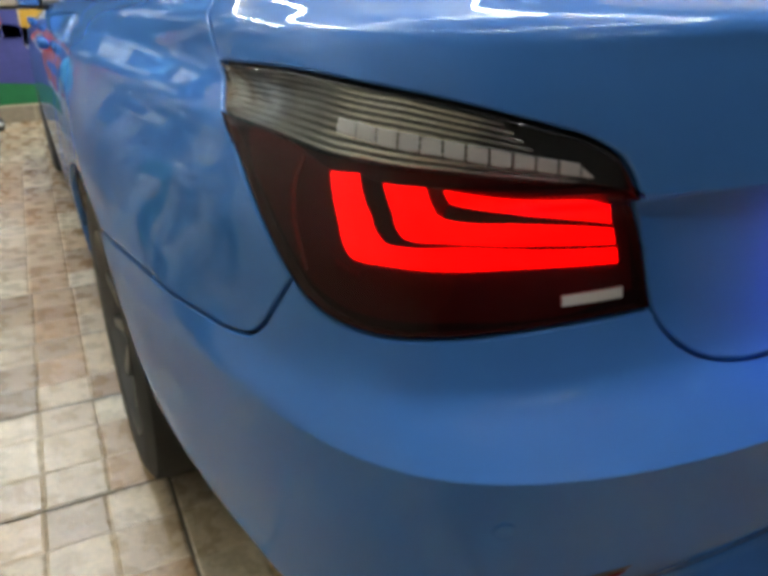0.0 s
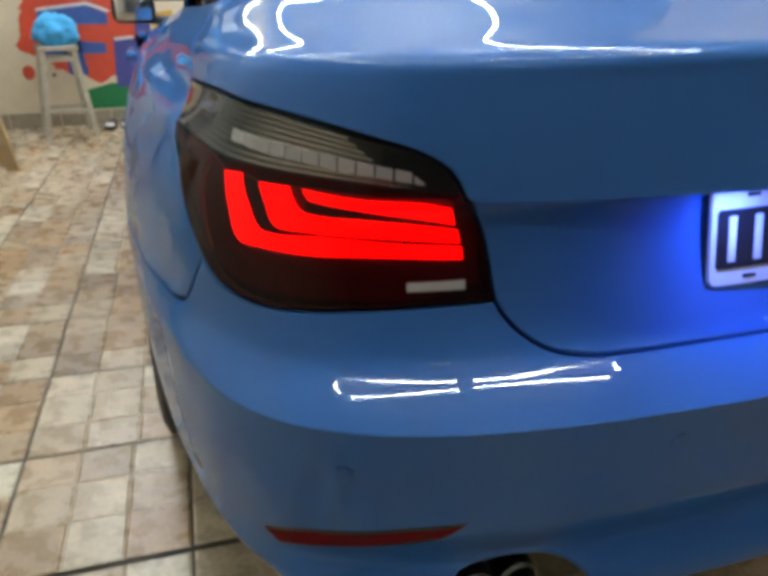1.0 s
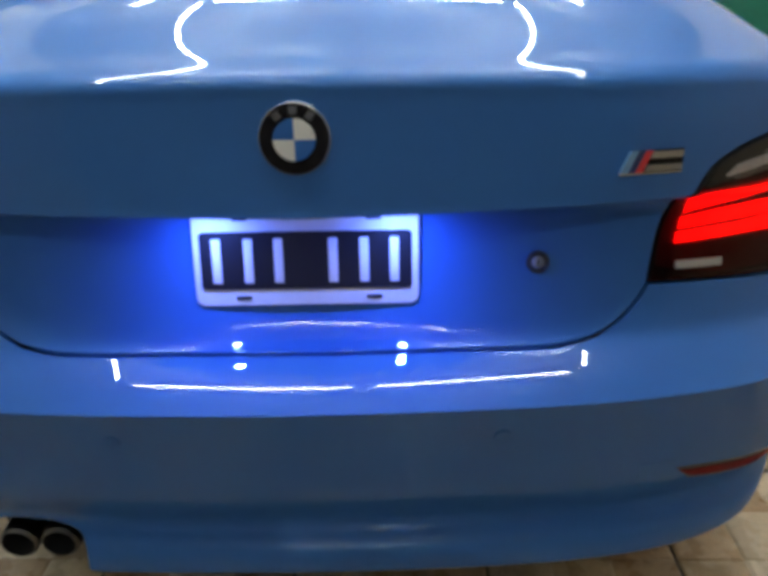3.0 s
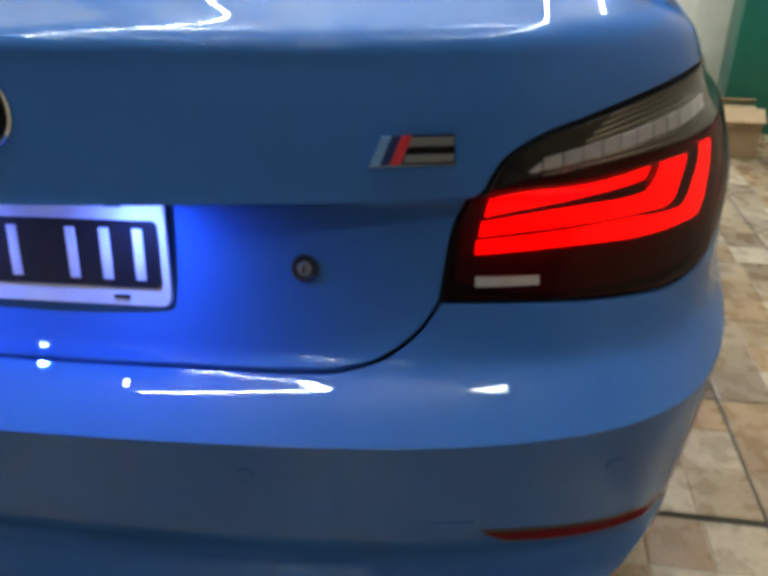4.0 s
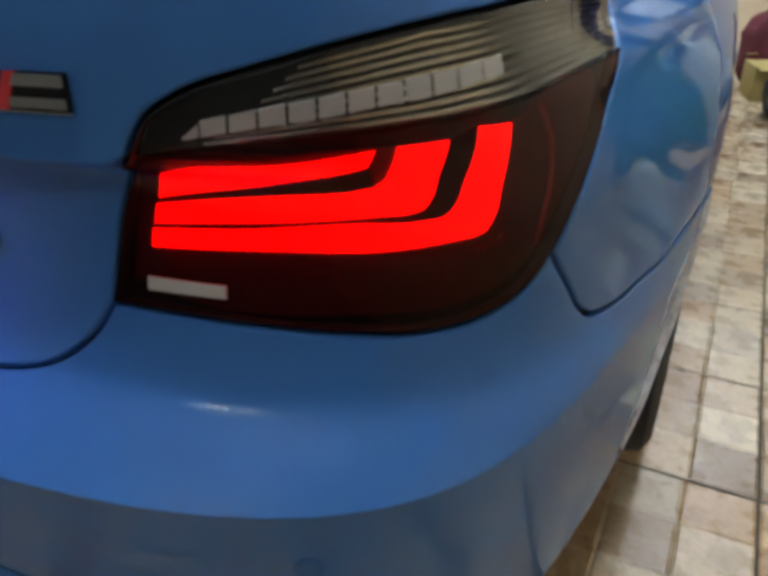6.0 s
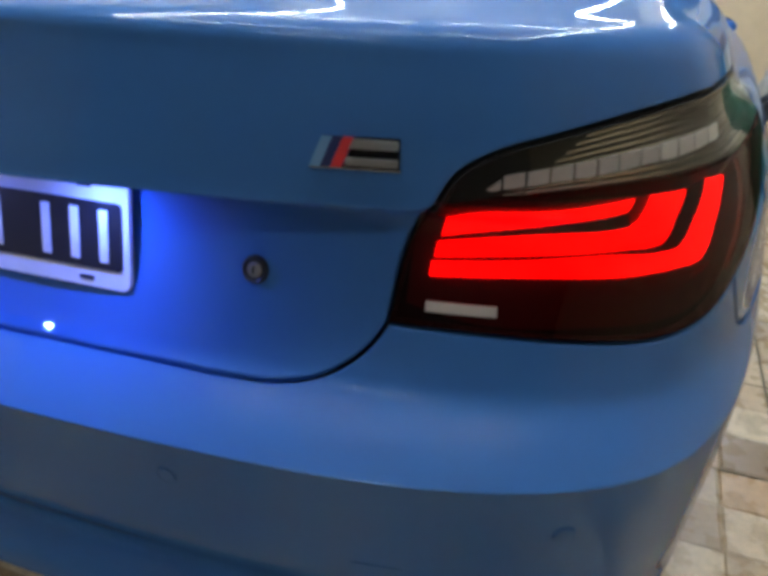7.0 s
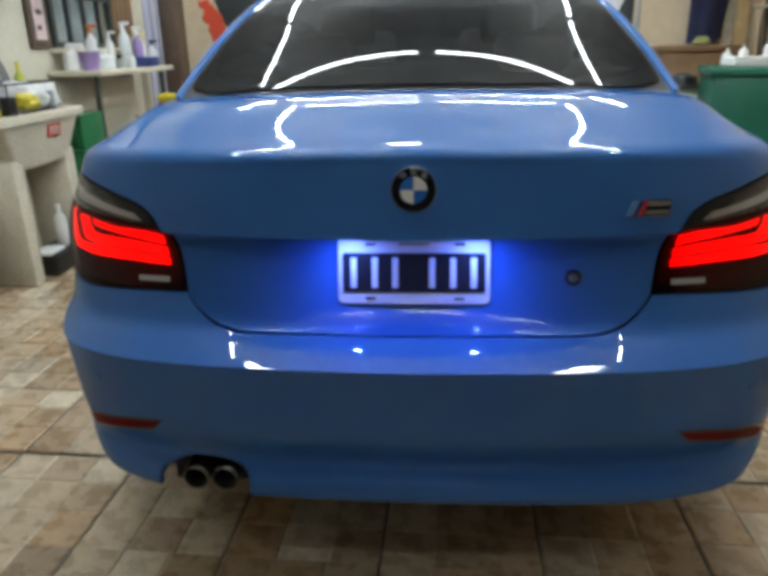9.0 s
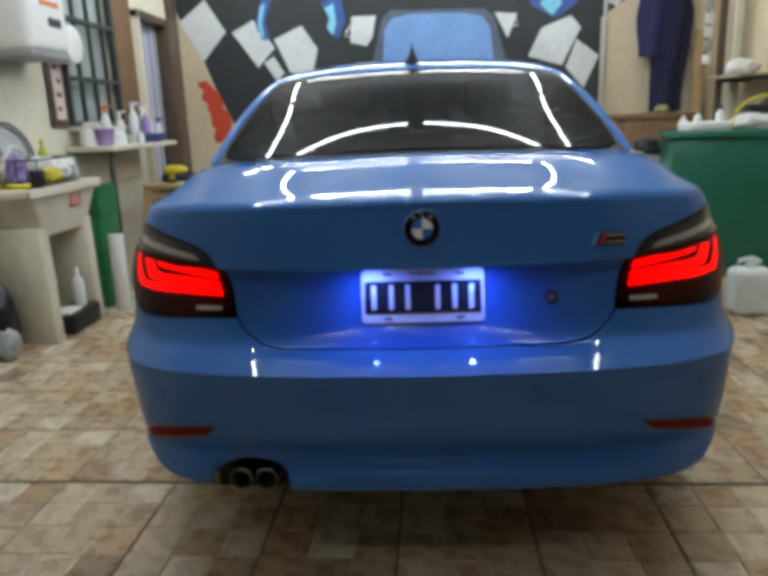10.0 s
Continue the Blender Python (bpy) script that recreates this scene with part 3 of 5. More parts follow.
# cabin
part("rear_window", panel(CABIN, outline(both([(0, 0.10), (1.2, 0.09), (1.90, 0.10), (2.10, 0.20), (2.06, 1.0), (2.00, 1.90), (1.90, 1.97), (1.0, 1.99), (0, 2.0)])), 0.12, 0.08, gap=0.004, roll=0.001, depth=0.004), window_tint, car)
part("rear_window_frame", panel(CABIN, outline(both([(0, 0.015), (1.5, 0.015), (2.19, 0.03, 1), (2.14, 1.0), (2.08, 2.05, 1), (0, 2.07)])), 0.15, 0.1, gap=0, roll=0.001, depth=0.01, out=-0.006,
     holes=[outline(both([(0, 0.16), (1.2, 0.155), (1.85, 0.17), (2.03, 0.28), (1.99, 1.0), (1.93, 1.84), (1.83, 1.91), (1.0, 1.93), (0, 1.94)]))]), black_plastic, car)
part("roof", panel(CABIN, outline(both([(0, 2.08), (1.2, 2.08), (2.08, 2.06, 1), (2.45, 2.5), (2.56, 3.5), (2.5, 5.0), (2.1, 5.3, 1), (1.0, 5.35), (0, 5.36)])), 0.12, 0.12, gap=0.001), paint, car)
part("windscreen", panel(CABIN, outline(both([(0, 5.42), (1.9, 5.36, 1), (1.95, 6.95, 1), (0, 6.98)])), 0.2, 0.15, gap=0.003, depth=0.004), window_tint, car)
for s in (1, -1):
    f = (lambda q: q) if s > 0 else mirrored
    pillar = [(2.20, 0.02, 1), (2.15, 1.0), (2.09, 2.04, 1), (2.46, 2.5), (2.57, 3.5), (2.5, 5.0), (2.1, 5.32, 1), (2.0, 6.2), (2.0, 6.98, 1), (3.2, 6.98, 1), (3.06, 6.0), (3.0, 5.2, 1),
              (2.96, 4.0), (2.96, 2.4), (3.05, 1.45), (3.35, 0.95), (3.98, 0.85, 1), (3.99, 0.02, 1)]
    part("roof_pillar", panel(CABIN, f(outline(pillar)), 0.09, 0.09, gap=0.001), paint, car)
    sidewin = [(3.0, 5.2), (3.06, 6.0), (3.2, 6.95, 1), (3.97, 6.9, 1), (3.97, 4.0), (3.98, 0.9, 1), (3.38, 1.0), (3.07, 1.5), (2.98, 2.4), (2.98, 4.0)]
    part("side_window", panel(CABIN, f(outline(sidewin)), 0.15, 0.15, gap=0.003, depth=0.004), window_tint, car)
    m = box((0.20, 0.13, 0.13), (0, 0, 0), 0.045, segments=4)
    mirror = part("door_mirror", m, black_plastic, car, "black door mirror")
    mirror.location = (0.89 * s, 3.2, 0.955)
    part("mirror_glass", box((0.16, 0.006, 0.095), (0, -0.066, 0), 0.002), chrome, mirror)
    part("mirror_arm", box((0.12, 0.05, 0.04), (-0.12 * s, 0.0, -0.05), 0.015), black_plastic, mirror)
# roof aerial
fin = bmesh.new()
lv = []
for q in (0, 0.08, 0.2, 0.35, 0.5, 0.65, 0.8, 0.92, 1.0):
    half, mid, run = 0.042 * (1 - q) ** 1.7 + 0.0025, 1.49 - 0.035 * q, 0.095 - 0.075 * q
    turn = [2 * math.pi * k / 12 for k in range(12)]
    lv.append([fin.verts.new((half * math.cos(a) - 0.010, mid + run * math.sin(a), 1.388 + 0.078 * q + 0.15 * run * math.sin(a) * (1 - q))) for a in turn])
for a, b in zip(lv, lv[1:]):
    for k in range(12):
        fin.faces.new((a[k], a[(k + 1) % 12], b[(k + 1) % 12], b[k]))
fin.faces.new(lv[-1])
part("roof_aerial", fin, shadow_black, car, "black shark fin aerial")
# seats seen faintly through the tinted glass
part("rear_shelf", box((1.15, 0.45, 0.03), (0, 1.02, 1.03), 0.01), shadow_black, car)
part("rear_seat_back", box((1.2, 0.16, 0.55), (0, 1.36, 0.85), 0.05, pose(0, 0, 0, -18)), black_plastic, car)
for x in (-.38, .38):
    part("headrest", box((0.26, 0.10, 0.17), (x, 1.40, 1.13), 0.04, segments=3), black_plastic, car)
    part("front_seat", box((0.46, 0.16, 0.75), (x, 2.35, 0.88), 0.06, pose(0, 0, 0, -14), 3), black_plastic, car)
    part("front_headrest", box((0.26, 0.10, 0.18), (x, 2.30, 1.27), 0.04, segments=3), black_plastic, car)


# wheels
def wheel(at, side):
    tyre = lathe([(.205, -.10), (.235, -.118), (.29, -.122), (.318, -.108), (.325, -.08), (.325, .08), (.318, .108), (.29, .122), (.235, .118), (.205, .10)], 48, pose(0, 0, 0, 0, 90, 0), cap=False)
    w = part("wheel", tyre, rubber, car)
    w.location = at
    rim = lathe([(.205, -.10), (.215, -.11), (.222, -.118), (.212, -.108), (.200, -.085), (.195, .085), (.205, .10)], 48, pose(0, 0, 0, 0, 90, 0), cap=False)
    part("rim", rim, wheel_alloy, w)
    for k in range(10):
        a = 2 * math.pi * k / 10
        sp = bmesh.new()
        add_box(sp, (0.03, 0.032, 0.175), (0.085 * side, 0, 0.115), 0.008, pose(0, 0, 0, 0, 4 * side, 0))
        sp.transform(pose(0, 0, 0, math.degrees(a)))
        part("spoke", smooth(sp), wheel_alloy, w)
    part("hub", lathe([(.055, 0), (.05, .02), (.03, .026)], 24, pose(0.075 * side, 0, 0, 0, 90 * side, 0)), wheel_alloy, w)
    part("brake_disc", lathe([(.165, 0), (.165, .025)], 40, pose(0.02 * side, 0, 0, 0, 90 * side, 0)), steel_pipe, w)


for s in (1, -1):
    wheel((0.768 * s, REAR_AXLE, HUB), s)
    wheel((0.735 * s, FRONT_AXLE, HUB), s)


# tail lights
LAMP_LOOP = cor(LAMP_FOOT[-1:], 0) + LAMP_IN + LAMP_TOP[:-1] + cor(LAMP_TOP[-1:], 0) + LAMP_OUT[:-1] + [LAMP_OUT[-1]] + LAMP_FOOT[:-1]
def band(a, b, out, sign, mat, name, parent, thick=0.004, du=0.1, label=""):
    """A moulded strip on the body between two runs of points."""
    loop = outline([(*a[0], 1)] + a[1:-1] + [(*a[-1], 1)] + [(*b[-1], 1)] + b[-2:0:-1] + [(*b[0], 1)], 0.05)
    return part(name, panel(BODY, loop if sign > 0 else mirrored(loop), du, 0.2, 0.0, 0.0006, thick, out), mat, parent, label)


def gasket(sheet, loop, width=0.0016):
    """A rubber lip along the inside of a loop."""
    p, n = sheet.at(loop[:, 0], loop[:, 1])
    t = np.roll(p, -1, 0) - np.roll(p, 1, 0)
    t /= np.maximum(np.linalg.norm(t, axis=1, keepdims=True), 1e-9)
    e = np.cross(t, n)
    if np.mean(np.sum(e * (p - p.mean(0)), 1)) < 0:
        e = -e
    rings = [p - 0.0024 * e - 0.016 * n, p - 0.0024 * e - 0.0018 * n, p - (0.0024 + 0.5 * width) * e - 0.0002 * n, p - (0.0024 + width) * e - 0.0018 * n, p - (0.0024 + width) * e - 0.012 * n]
    m = len(p)
    idx = np.arange(m)
    faces = [[k * m + i, k * m + (i + 1) % m, (k + 1) * m + (i + 1) % m, (k + 1) * m + i] for k in range(4) for i in idx.tolist()]
    mesh = bpy.data.meshes.new("gasket")
    mesh.from_pydata(np.concatenate(rings).tolist(), [], faces)
    mesh.polygons.foreach_set("use_smooth", [True] * len(mesh.polygons))
    return mesh


def tail_light(sign):
    f = (lambda q: q) if sign > 0 else mirrored
    lamp = thing_part("tail_light", car, "smoked tail light with three glowing red bars")
    part("lamp_seal", panel(BODY, f(outline(LAMP_LOOP)), 0.15, 0.2, gap=0.0005, roll=0.001, depth=0.02, out=-0.012,
                            holes=[]), shadow_black, lamp)
    part("lower_housing", panel(BODY, f(outline([(2.46, 10.15), (2.50, 11.2), (2.60, 12.9), (2.74, 13.6), (3.5, 13.75), (5.0, 13.9), (6.55, 13.9), (6.40, 13.1), (6.02, 11.75), (5.74, 10.9), (5.5, 10.4), (5.2, 10.1), (4.6, 9.9), (4.0, 9.9), (2.85, 9.95)])), 0.12, 0.15, 0, 0.0005, 0.003, -0.0092), housing_red, lamp)
    part("gasket", gasket(BODY, f(outline(LAMP_LOOP))), shadow_black, lamp)
    split = rows_at([(2.70, .8475), (2.90, .853), (3.48, .861), (4.16, .868), (4.92, .875), (5.70, .882), (7.06, .889)])
    edge = sorted((v, u) for u, v in LAMP_OUT + LAMP_TOP[-1:])
    split[-1] = (min(split[-1][0], float(np.interp(split[-1][1], [e[0] for e in edge], [e[1] for e in edge])) - 0.05), split[-1][1])
    top = [(2.80, 14.42), (2.91, 14.58), (3.06, 14.72), (3.34, 14.89), (3.81, 15.14), (4.5, 15.44), (5.5, 15.64), (6.42, 15.58), (7.62, 15.32)]
    strip = [(2.72, 14.1)] + top
    part("upper_housing", panel(BODY, f(outline([(*split[0], 1)] + split[1:-1] + [(*split[-1], 1), (*top[-1], 1)] + top[-2:0:-1] + [top[0]])), 0.12, 0.15, 0, 0.0005, 0.003, -0.0095), housing_dark, lamp)
    # chrome ribs of the upper strip
    for k in range(9):
        t = (k + 0.6) / 9.4
        a, b = [], []
        far = 7.02 + 0.50 * t
        for q in np.linspace(0.05 + 0.015 * k, 1.0, 14):
            u = 2.85 + q * (far - 2.85)
            lo = np.interp(u, [p[0] for p in split], [p[1] for p in split])
            hi = np.interp(u, [p[0] for p in strip], [p[1] for p in strip])
            v = lo + t * (hi - lo)
            a.append((u, v - 0.028 * (hi - lo))), b.append((u, v + 0.028 * (hi - lo)))
        band(a, b, -0.0055, sign, dark_chrome, "rib", lamp, 0.004)
    # frosted indicator blocks
    for k in range(-1, 11):
        u0 = 3.06 + k * 0.16 + k * k * 0.0035 if k >= 0 else 2.955
        u1 = u0 + (0.140 + 0.006 * k if k >= 0 else 0.085)
        low, high = (lambda u: np.interp(u, [2.96, 3.06, 3.50, 3.91, 4.56, 5.2], [.8605, .862, .8705, .8775, .8865, .896])), (lambda u: np.interp(u, [2.96, 3.06, 3.50, 3.91, 4.56, 5.2], [.8615, .873, .884, .891, .9005, .908]))
        a, b = rows_at([(u, low(u)) for u in (u0, (u0 + u1) / 2, u1)]), rows_at([(u, high(u)) for u in (u0, (u0 + u1) / 2, u1)])
        band(a, b, -0.003, sign, led_off, "indicator_block", lamp, 0.004, 0.05)
    # red light guides: a bar and two hooks
    bars = {
        "bar": ([(2.67, .8075), (3.47, .826), (3.85, .834), (4.05, .840)], [(2.70, .825), (3.40, .8395), (3.80, .847), (4.11, .8525)]),
        "hook": ([(2.63, .788), (3.47, .7975), (4.13, .8025), (4.36, .804), (4.45, .807), (4.50, .813), (4.57, .832), (4.66, .8565)],
                 [(2.65, .803), (3.46, .8175), (4.00, .8235), (4.10, .8255), (4.15, .828), (4.20, .836), (4.265, .854)]),
        "outer_hook": ([(2.605, .7695), (3.47, .775), (4.18, .777), (4.71, .7805), (4.88, .782), (4.98, .786), (5.03, .794), (5.10, .818), (5.22, .863)],
                       [(2.615, .7835), (3.20, .791), (3.94, .798), (4.50, .7995), (4.62, .801), (4.67, .806), (4.785, .830), (4.90, .8635)])}
    bars = {k: (rows_at(a), rows_at(b)) for k, (a, b) in bars.items()}
    for name, (a, b) in bars.items():
        band(a, b, -0.004, sign, led_red, "light_guide", lamp, 0.002, 0.06)
    for low, high in ((bars["hook"][1], bars["bar"][0]), (bars["outer_hook"][1], bars["hook"][0])):
        n = min(len(low), len(high))
        band(low[:n], high[:n], -0.0025, sign, shadow_black, "divider", lamp, 0.004, 0.06)
    seam = rows_at([(5.49, .762), (5.60, .800), (5.67, .830), (5.66, .855), (5.60, .872)])
    band([(u - 0.022, v) for u, v in seam], [(u + 0.022, v) for u, v in seam], -0.003, sign, seam_brown, "seam", lamp, 0.004, 0.06)
    for k in range(5):
        cell = rows_at([(4.90 + 0.05 * k, .7665 + 0.0018 * k), (4.93 + 0.05 * k, .7665 + 0.0018 * k)])
        band(cell, [(u, v + 0.10) for u, v in cell], -0.004, sign, reflector_red, "reflector_cell", lamp, 0.002, 0.03)
    band([(2.60, 10.09), (3.09, 10.09)], [(2.60, 10.25), (3.09, 10.25)], 0.0022, sign, reverse_off, "reverse_lamp", lamp, 0.004, 0.06)
    lens_lo = [(*LAMP_FOOT[-1], 1)] + [(2.41, 10.50), (2.54, 11.80), (2.62, 13.3), (*split[0], 1)] + split[1:-1] + [(*split[-1], 1)] + LAMP_OUT[1:-1] + [LAMP_OUT[-1]] + LAMP_FOOT[:-1]
    lens = part("red_lens", panel(BODY, f(outline(lens_lo)), 0.1, 0.15, 0.002, 0.002, 0.01, 0.0015), lens_red, lamp, "smoked red lens")
    lens.visible_shadow = False
    lens_up = [(*split[0], 1)] + split[1:-1] + [(*split[-1], 1), (*top[-1], 1)] + top[-2::-1] + [(2.75, 14.15)]
    lens = part("clear_lens", panel(BODY, f(outline(lens_up)), 0.1, 0.15, 0.0004, 0.0015, 0.01, 0.0015), lens_smoke, lamp, "smoked clear lens")
    lens.visible_shadow = False


def thing_part(name, parent, label=""):
    ob = new(name)
    ob.parent = parent
    return tagged(ob, label)


tail_light(1)
tail_light(-1)


# number plate: leaning plate with a white rim and bars for its characters
def plate():
    p = thing_part("number_plate", car, "black plate with white rim and white bars")
    p.matrix_local = Matrix.Translation((0, 0.1125, 0.7585)) @ pose(0, 0, 0, -11.3)
    part("plate_rim", smooth(rounded_plate(0.298, 0.129, 0.012, 0.006)), plate_white, p)
    f = rounded_plate(0.280, 0.078, 0.006, 0.002)
    f.transform(Matrix.Translation((0, -0.0045, -0.003)))
    part("plate_field", f, plate_black, p)
    for k, x in enumerate((-0.118, -0.076, -0.036, 0.036, 0.077, 0.117)):
        part("character_bar", box((0.012, 0.002, 0.060), (x, -0.0062, -0.003), 0.0008), plate_white, p)
    for x in (-0.085, 0.09):
        for z in (0.053, -0.054):
            part("bolt_slot", box((0.020, 0.002, 0.005), (x, -0.0042, z), 0.0008), plate_black, p)
    part("maker_bars", box((0.06, 0.002, 0.005), (0.0, -0.0042, 0.0535), 0.0005), alloy, p)


def rounded_plate(w, h, r, d):
    pts = []
    for cx, cz, a0 in ((w / 2 - r, h / 2 - r, 0), (-w / 2 + r, h / 2 - r, 90), (-w / 2 + r, -h / 2 + r, 180), (w / 2 - r, -h / 2 + r, 270)):
        for k in range(6):
            a = math.radians(a0 + 18 * k)
            pts.append((cx + r * math.cos(a), cz + r * math.sin(a)))
    bm = slab(pts[::-1], d)
    bm.transform(Matrix.Translation((0, -d / 2, 0)))
    return bm


plate()


def set_on(ob, u, v, out=0.0, lift=True):
    """Sets a part flat on the body: its -y side faces out."""
    p, n = BODY.at(np.array([float(u)]), np.array([float(v)]), out)
    n = Vector(n[0])
    x = Vector((0, 0, 1)).cross(n).normalized()
    m = Matrix((x, -n, (-n).cross(x) * -1)).transposed()
    zaxis = x.cross(-n)
    m = Matrix((x, -n, zaxis)).transposed().to_4x4()
    ob.matrix_local = Matrix.Translation(p[0]) @ m
    return ob


# round emblem in plain shapes
badge = set_on(thing_part("round_emblem", boot_lid, "round black, blue and white emblem"), 0.01, 15.18, 0.0)
flat = pose(0, 0, 0, 90)
part("emblem_rim", lathe([(.0425, 0), (.0425, .004), (.041, .006), (.0385, .006)], 48, flat), chrome, badge)
part("emblem_ring", lathe([(.0402, 0.0), (.0402, .0064), (.0255, .0072), (.025, .0064)], 48, flat), emblem_black, badge)
for k in range(4):
    q = bmesh.new()
    pts = [(0, 0)] + [(.0243 * math.cos(a), .0243 * math.sin(a)) for a in np.linspace(k * math.pi / 2, (k + 1) * math.pi / 2, 9)]
    q = slab(pts[::-1], 0.002)
    q.transform(Matrix.Translation((0, -0.0088, 0)))
    part("quadrant", q, emblem_white if k in (0, 2) else emblem_blue, badge)

for a in (126, 90, 54):
    q = slab([(-.0042, -.0045), (.0042, -.0045), (.0042, .0045), (-.0042, .0045)], 0.001)
    q.transform(pose(0.0328 * math.cos(math.radians(a)), -0.0082, 0.0328 * math.sin(math.radians(a)), 0, 90 - a, 0))
    part("ring_bar", q, alloy, badge)

# sports emblem: slanted stripes and a chrome block
sport = set_on(thing_part("sport_emblem", boot_lid, "small chrome emblem with coloured stripes"), 2.19, 14.68, 0.0)
lean = 0.012
for k, (x, mat) in enumerate(((-.031, stripe_light), (-.0215, stripe_dark), (-.012, stripe_red))):
    q = slab([(x - .0055 - .006, -.0135), (x + .0045 - .006, -.0135), (x + .0045 + .006, .0135), (x - .0055 + .006, .0135)], 0.005)
    q.transform(Matrix.Translation((0, -0.005, 0)))
    part("stripe", q, mat, sport)
q = slab([(-.043, -.0155), (.039, -.0155), (.039, -.0125), (-.043, -.0125)], 0.003)
q.transform(Matrix.Translation((0, -0.003, 0)))
part("chrome_foot", q, chrome, sport)
q = slab([(-.0125, -.0135), (.038, -.0135), (.038, .0135), (-.0005, .0135)], 0.005, 0.0006)
q.transform(Matrix.Translation((0, -0.005, 0)))
part("dark_block", q, emblem_black, sport)
for run in ([(-.006, .004), (.037, .004), (.037, .012), (-.002, .012)], [(-.010, -.011), (.037, -.011), (.037, -.004), (-.008, -.004)]):
    q = slab(run, 0.002, 0.0004)
    q.transform(Matrix.Translation((0, -0.0068, 0)))
    part("chrome_bar", q, alloy, sport)

# boot lock
lock = set_on(thing_part("boot_lock", boot_lid, "round chrome lock in a black ring"), 1.54, 10.28, 0.0)
part("lock_ring", lathe([(.0155, 0), (.0155, .003), (.0135, .005), (.011, .003)], 32, flat), black_plastic, lock)
part("lock_barrel", lathe([(.0085, 0), (.0085, .004), (.007, .0052)], 32, flat), alloy, lock)
part("key_slot", box((.0016, .001, .008), (0, -.0056, 0)), emblem_black, lock)

# bumper sensors and reflectors
for s in (1, -1):
    for u, v in ((1.23, 5.43), (3.63, 5.31)):
        sensor = set_on(part("parking_sensor", lathe([(.0125, -.002), (.0125, .0), (.0112, .0006), (.0100, -.0004), (.0096, .0008), (0.004, .0012)], 32, flat), paint, rear_bumper), u * s, v, 0.0005)
    a = [(4.66, 3.50), (4.12, 3.88), (3.43, 4.05), (3.05, 4.14), (2.64, 4.20)]
    b = [(4.52, 3.16), (3.95, 3.50), (3.40, 3.73), (3.05, 3.86), (2.80, 3.96)]
    band(b[::-1], a[::-1], 0.0015, s, reflector_red, "reflector", rear_bumper, 0.006, 0.08, "slim red reflector")
    edge_a = [(p[0] + (0.06 if i == 0 else -0.05 if i == len(a) - 1 else 0), p[1] + 0.10) for i, p in enumerate(a)]
    band([(p[0], p[1] - 0.10) for p in b][::-1], edge_a[::-1], 0.0004, s, black_plastic, "reflector_frame", rear_bumper, 0.006, 0.08)
# towing eye cover
q = outline([(2.25, 4.10, 1), (2.59, 4.10, 1), (2.56, 4.52, 1), (2.23, 4.52, 1)])
part("towing_cover", panel(BODY, q, 0.06, 0.1, 0.0012, 0.001, 0.004, 0.0012), paint, rear_bumper)

# exhaust
exhaust = thing_part("exhaust", car, "twin steel exhaust tips")
for x in (-.472, -.408):
    tip = lathe([(.025, .0), (.029, .004), (.030, .02), (.030, .20)], 32, pose(x, 0.058, 0.302, -90), cap=False)
    part("tip", tip, steel_pipe, exhaust)
    part("tip_inside", lathe([(.025, .0), (.0245, .12), (.0, .121)], 32, pose(x, 0.058, 0.302, -90), cap=False), soot, exhaust)
# added black boxes around the tips stand in for the shade under the car
shade_boxes = bmesh.new()
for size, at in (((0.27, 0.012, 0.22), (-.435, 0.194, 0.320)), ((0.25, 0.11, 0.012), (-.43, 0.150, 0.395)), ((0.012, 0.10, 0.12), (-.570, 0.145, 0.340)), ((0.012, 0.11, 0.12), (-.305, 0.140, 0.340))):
    add_box(shade_boxes, size, at)
part("notch_shade_boxes", shade_boxes, shadow_black, exhaust)
part("silencer", box((0.5, 0.34, 0.16), (-.42, .42, .33), 0.05, segments=3), steel_pipe, exhaust)

# number plate lamps under the lid's edge
for x in (-.125, .125):
    lamp_data = bpy.data.lights.new("plate_lamp", "AREA")
    lamp_data.energy, lamp_data.color, lamp_data.shape, lamp_data.size, lamp_data.size_y = PLATE_LAMP, (0.10, 0.19, 1.0), "RECTANGLE", 0.014, 0.006
    ob = new("plate_lamp", lamp_data)
    ob.parent = car
    ob.matrix_local = look((x, 0.068, 0.8285), (x, 0.056, 0.66))


# ---- the garage: surfaces ----
wall_paint = material("cream_wall_paint", (0.62, 0.51, 0.35), rough=0.75, vary=0.07, scale=1.3, bump=0.12, bump_scale=45)
pale_wall = material("pale_wall_paint", (0.62, 0.58, 0.46), rough=0.75, vary=0.08, scale=1.3, bump=0.12, bump_scale=45)
ceiling_paint = material("ceiling_paint", (0.48, 0.48, 0.46), rough=0.9, vary=0.1, scale=1.0)
back_wall_dark = material("added_back_wall_grey", (0.09, 0.09, 0.095), rough=0.6, vary=0.2, scale=3)
skirting_tile = material("skirting_tile", (0.30, 0.24, 0.17), rough=0.5, vary=0.25, scale=5)
grout = material("dark_grout", (0.10, 0.085, 0.065), rough=0.9, vary=0.3, scale=12)
tube_glow = glowing("led_tube", (0.88, 0.96, 1.0), TUBE_POWER)
white_plastic = material("white_plastic", (0.75, 0.75, 0.73), rough=0.4, vary=0.05, scale=10)
grey_plastic = material("grey_plastic", (0.32, 0.33, 0.33), rough=0.5, vary=0.08, scale=10)
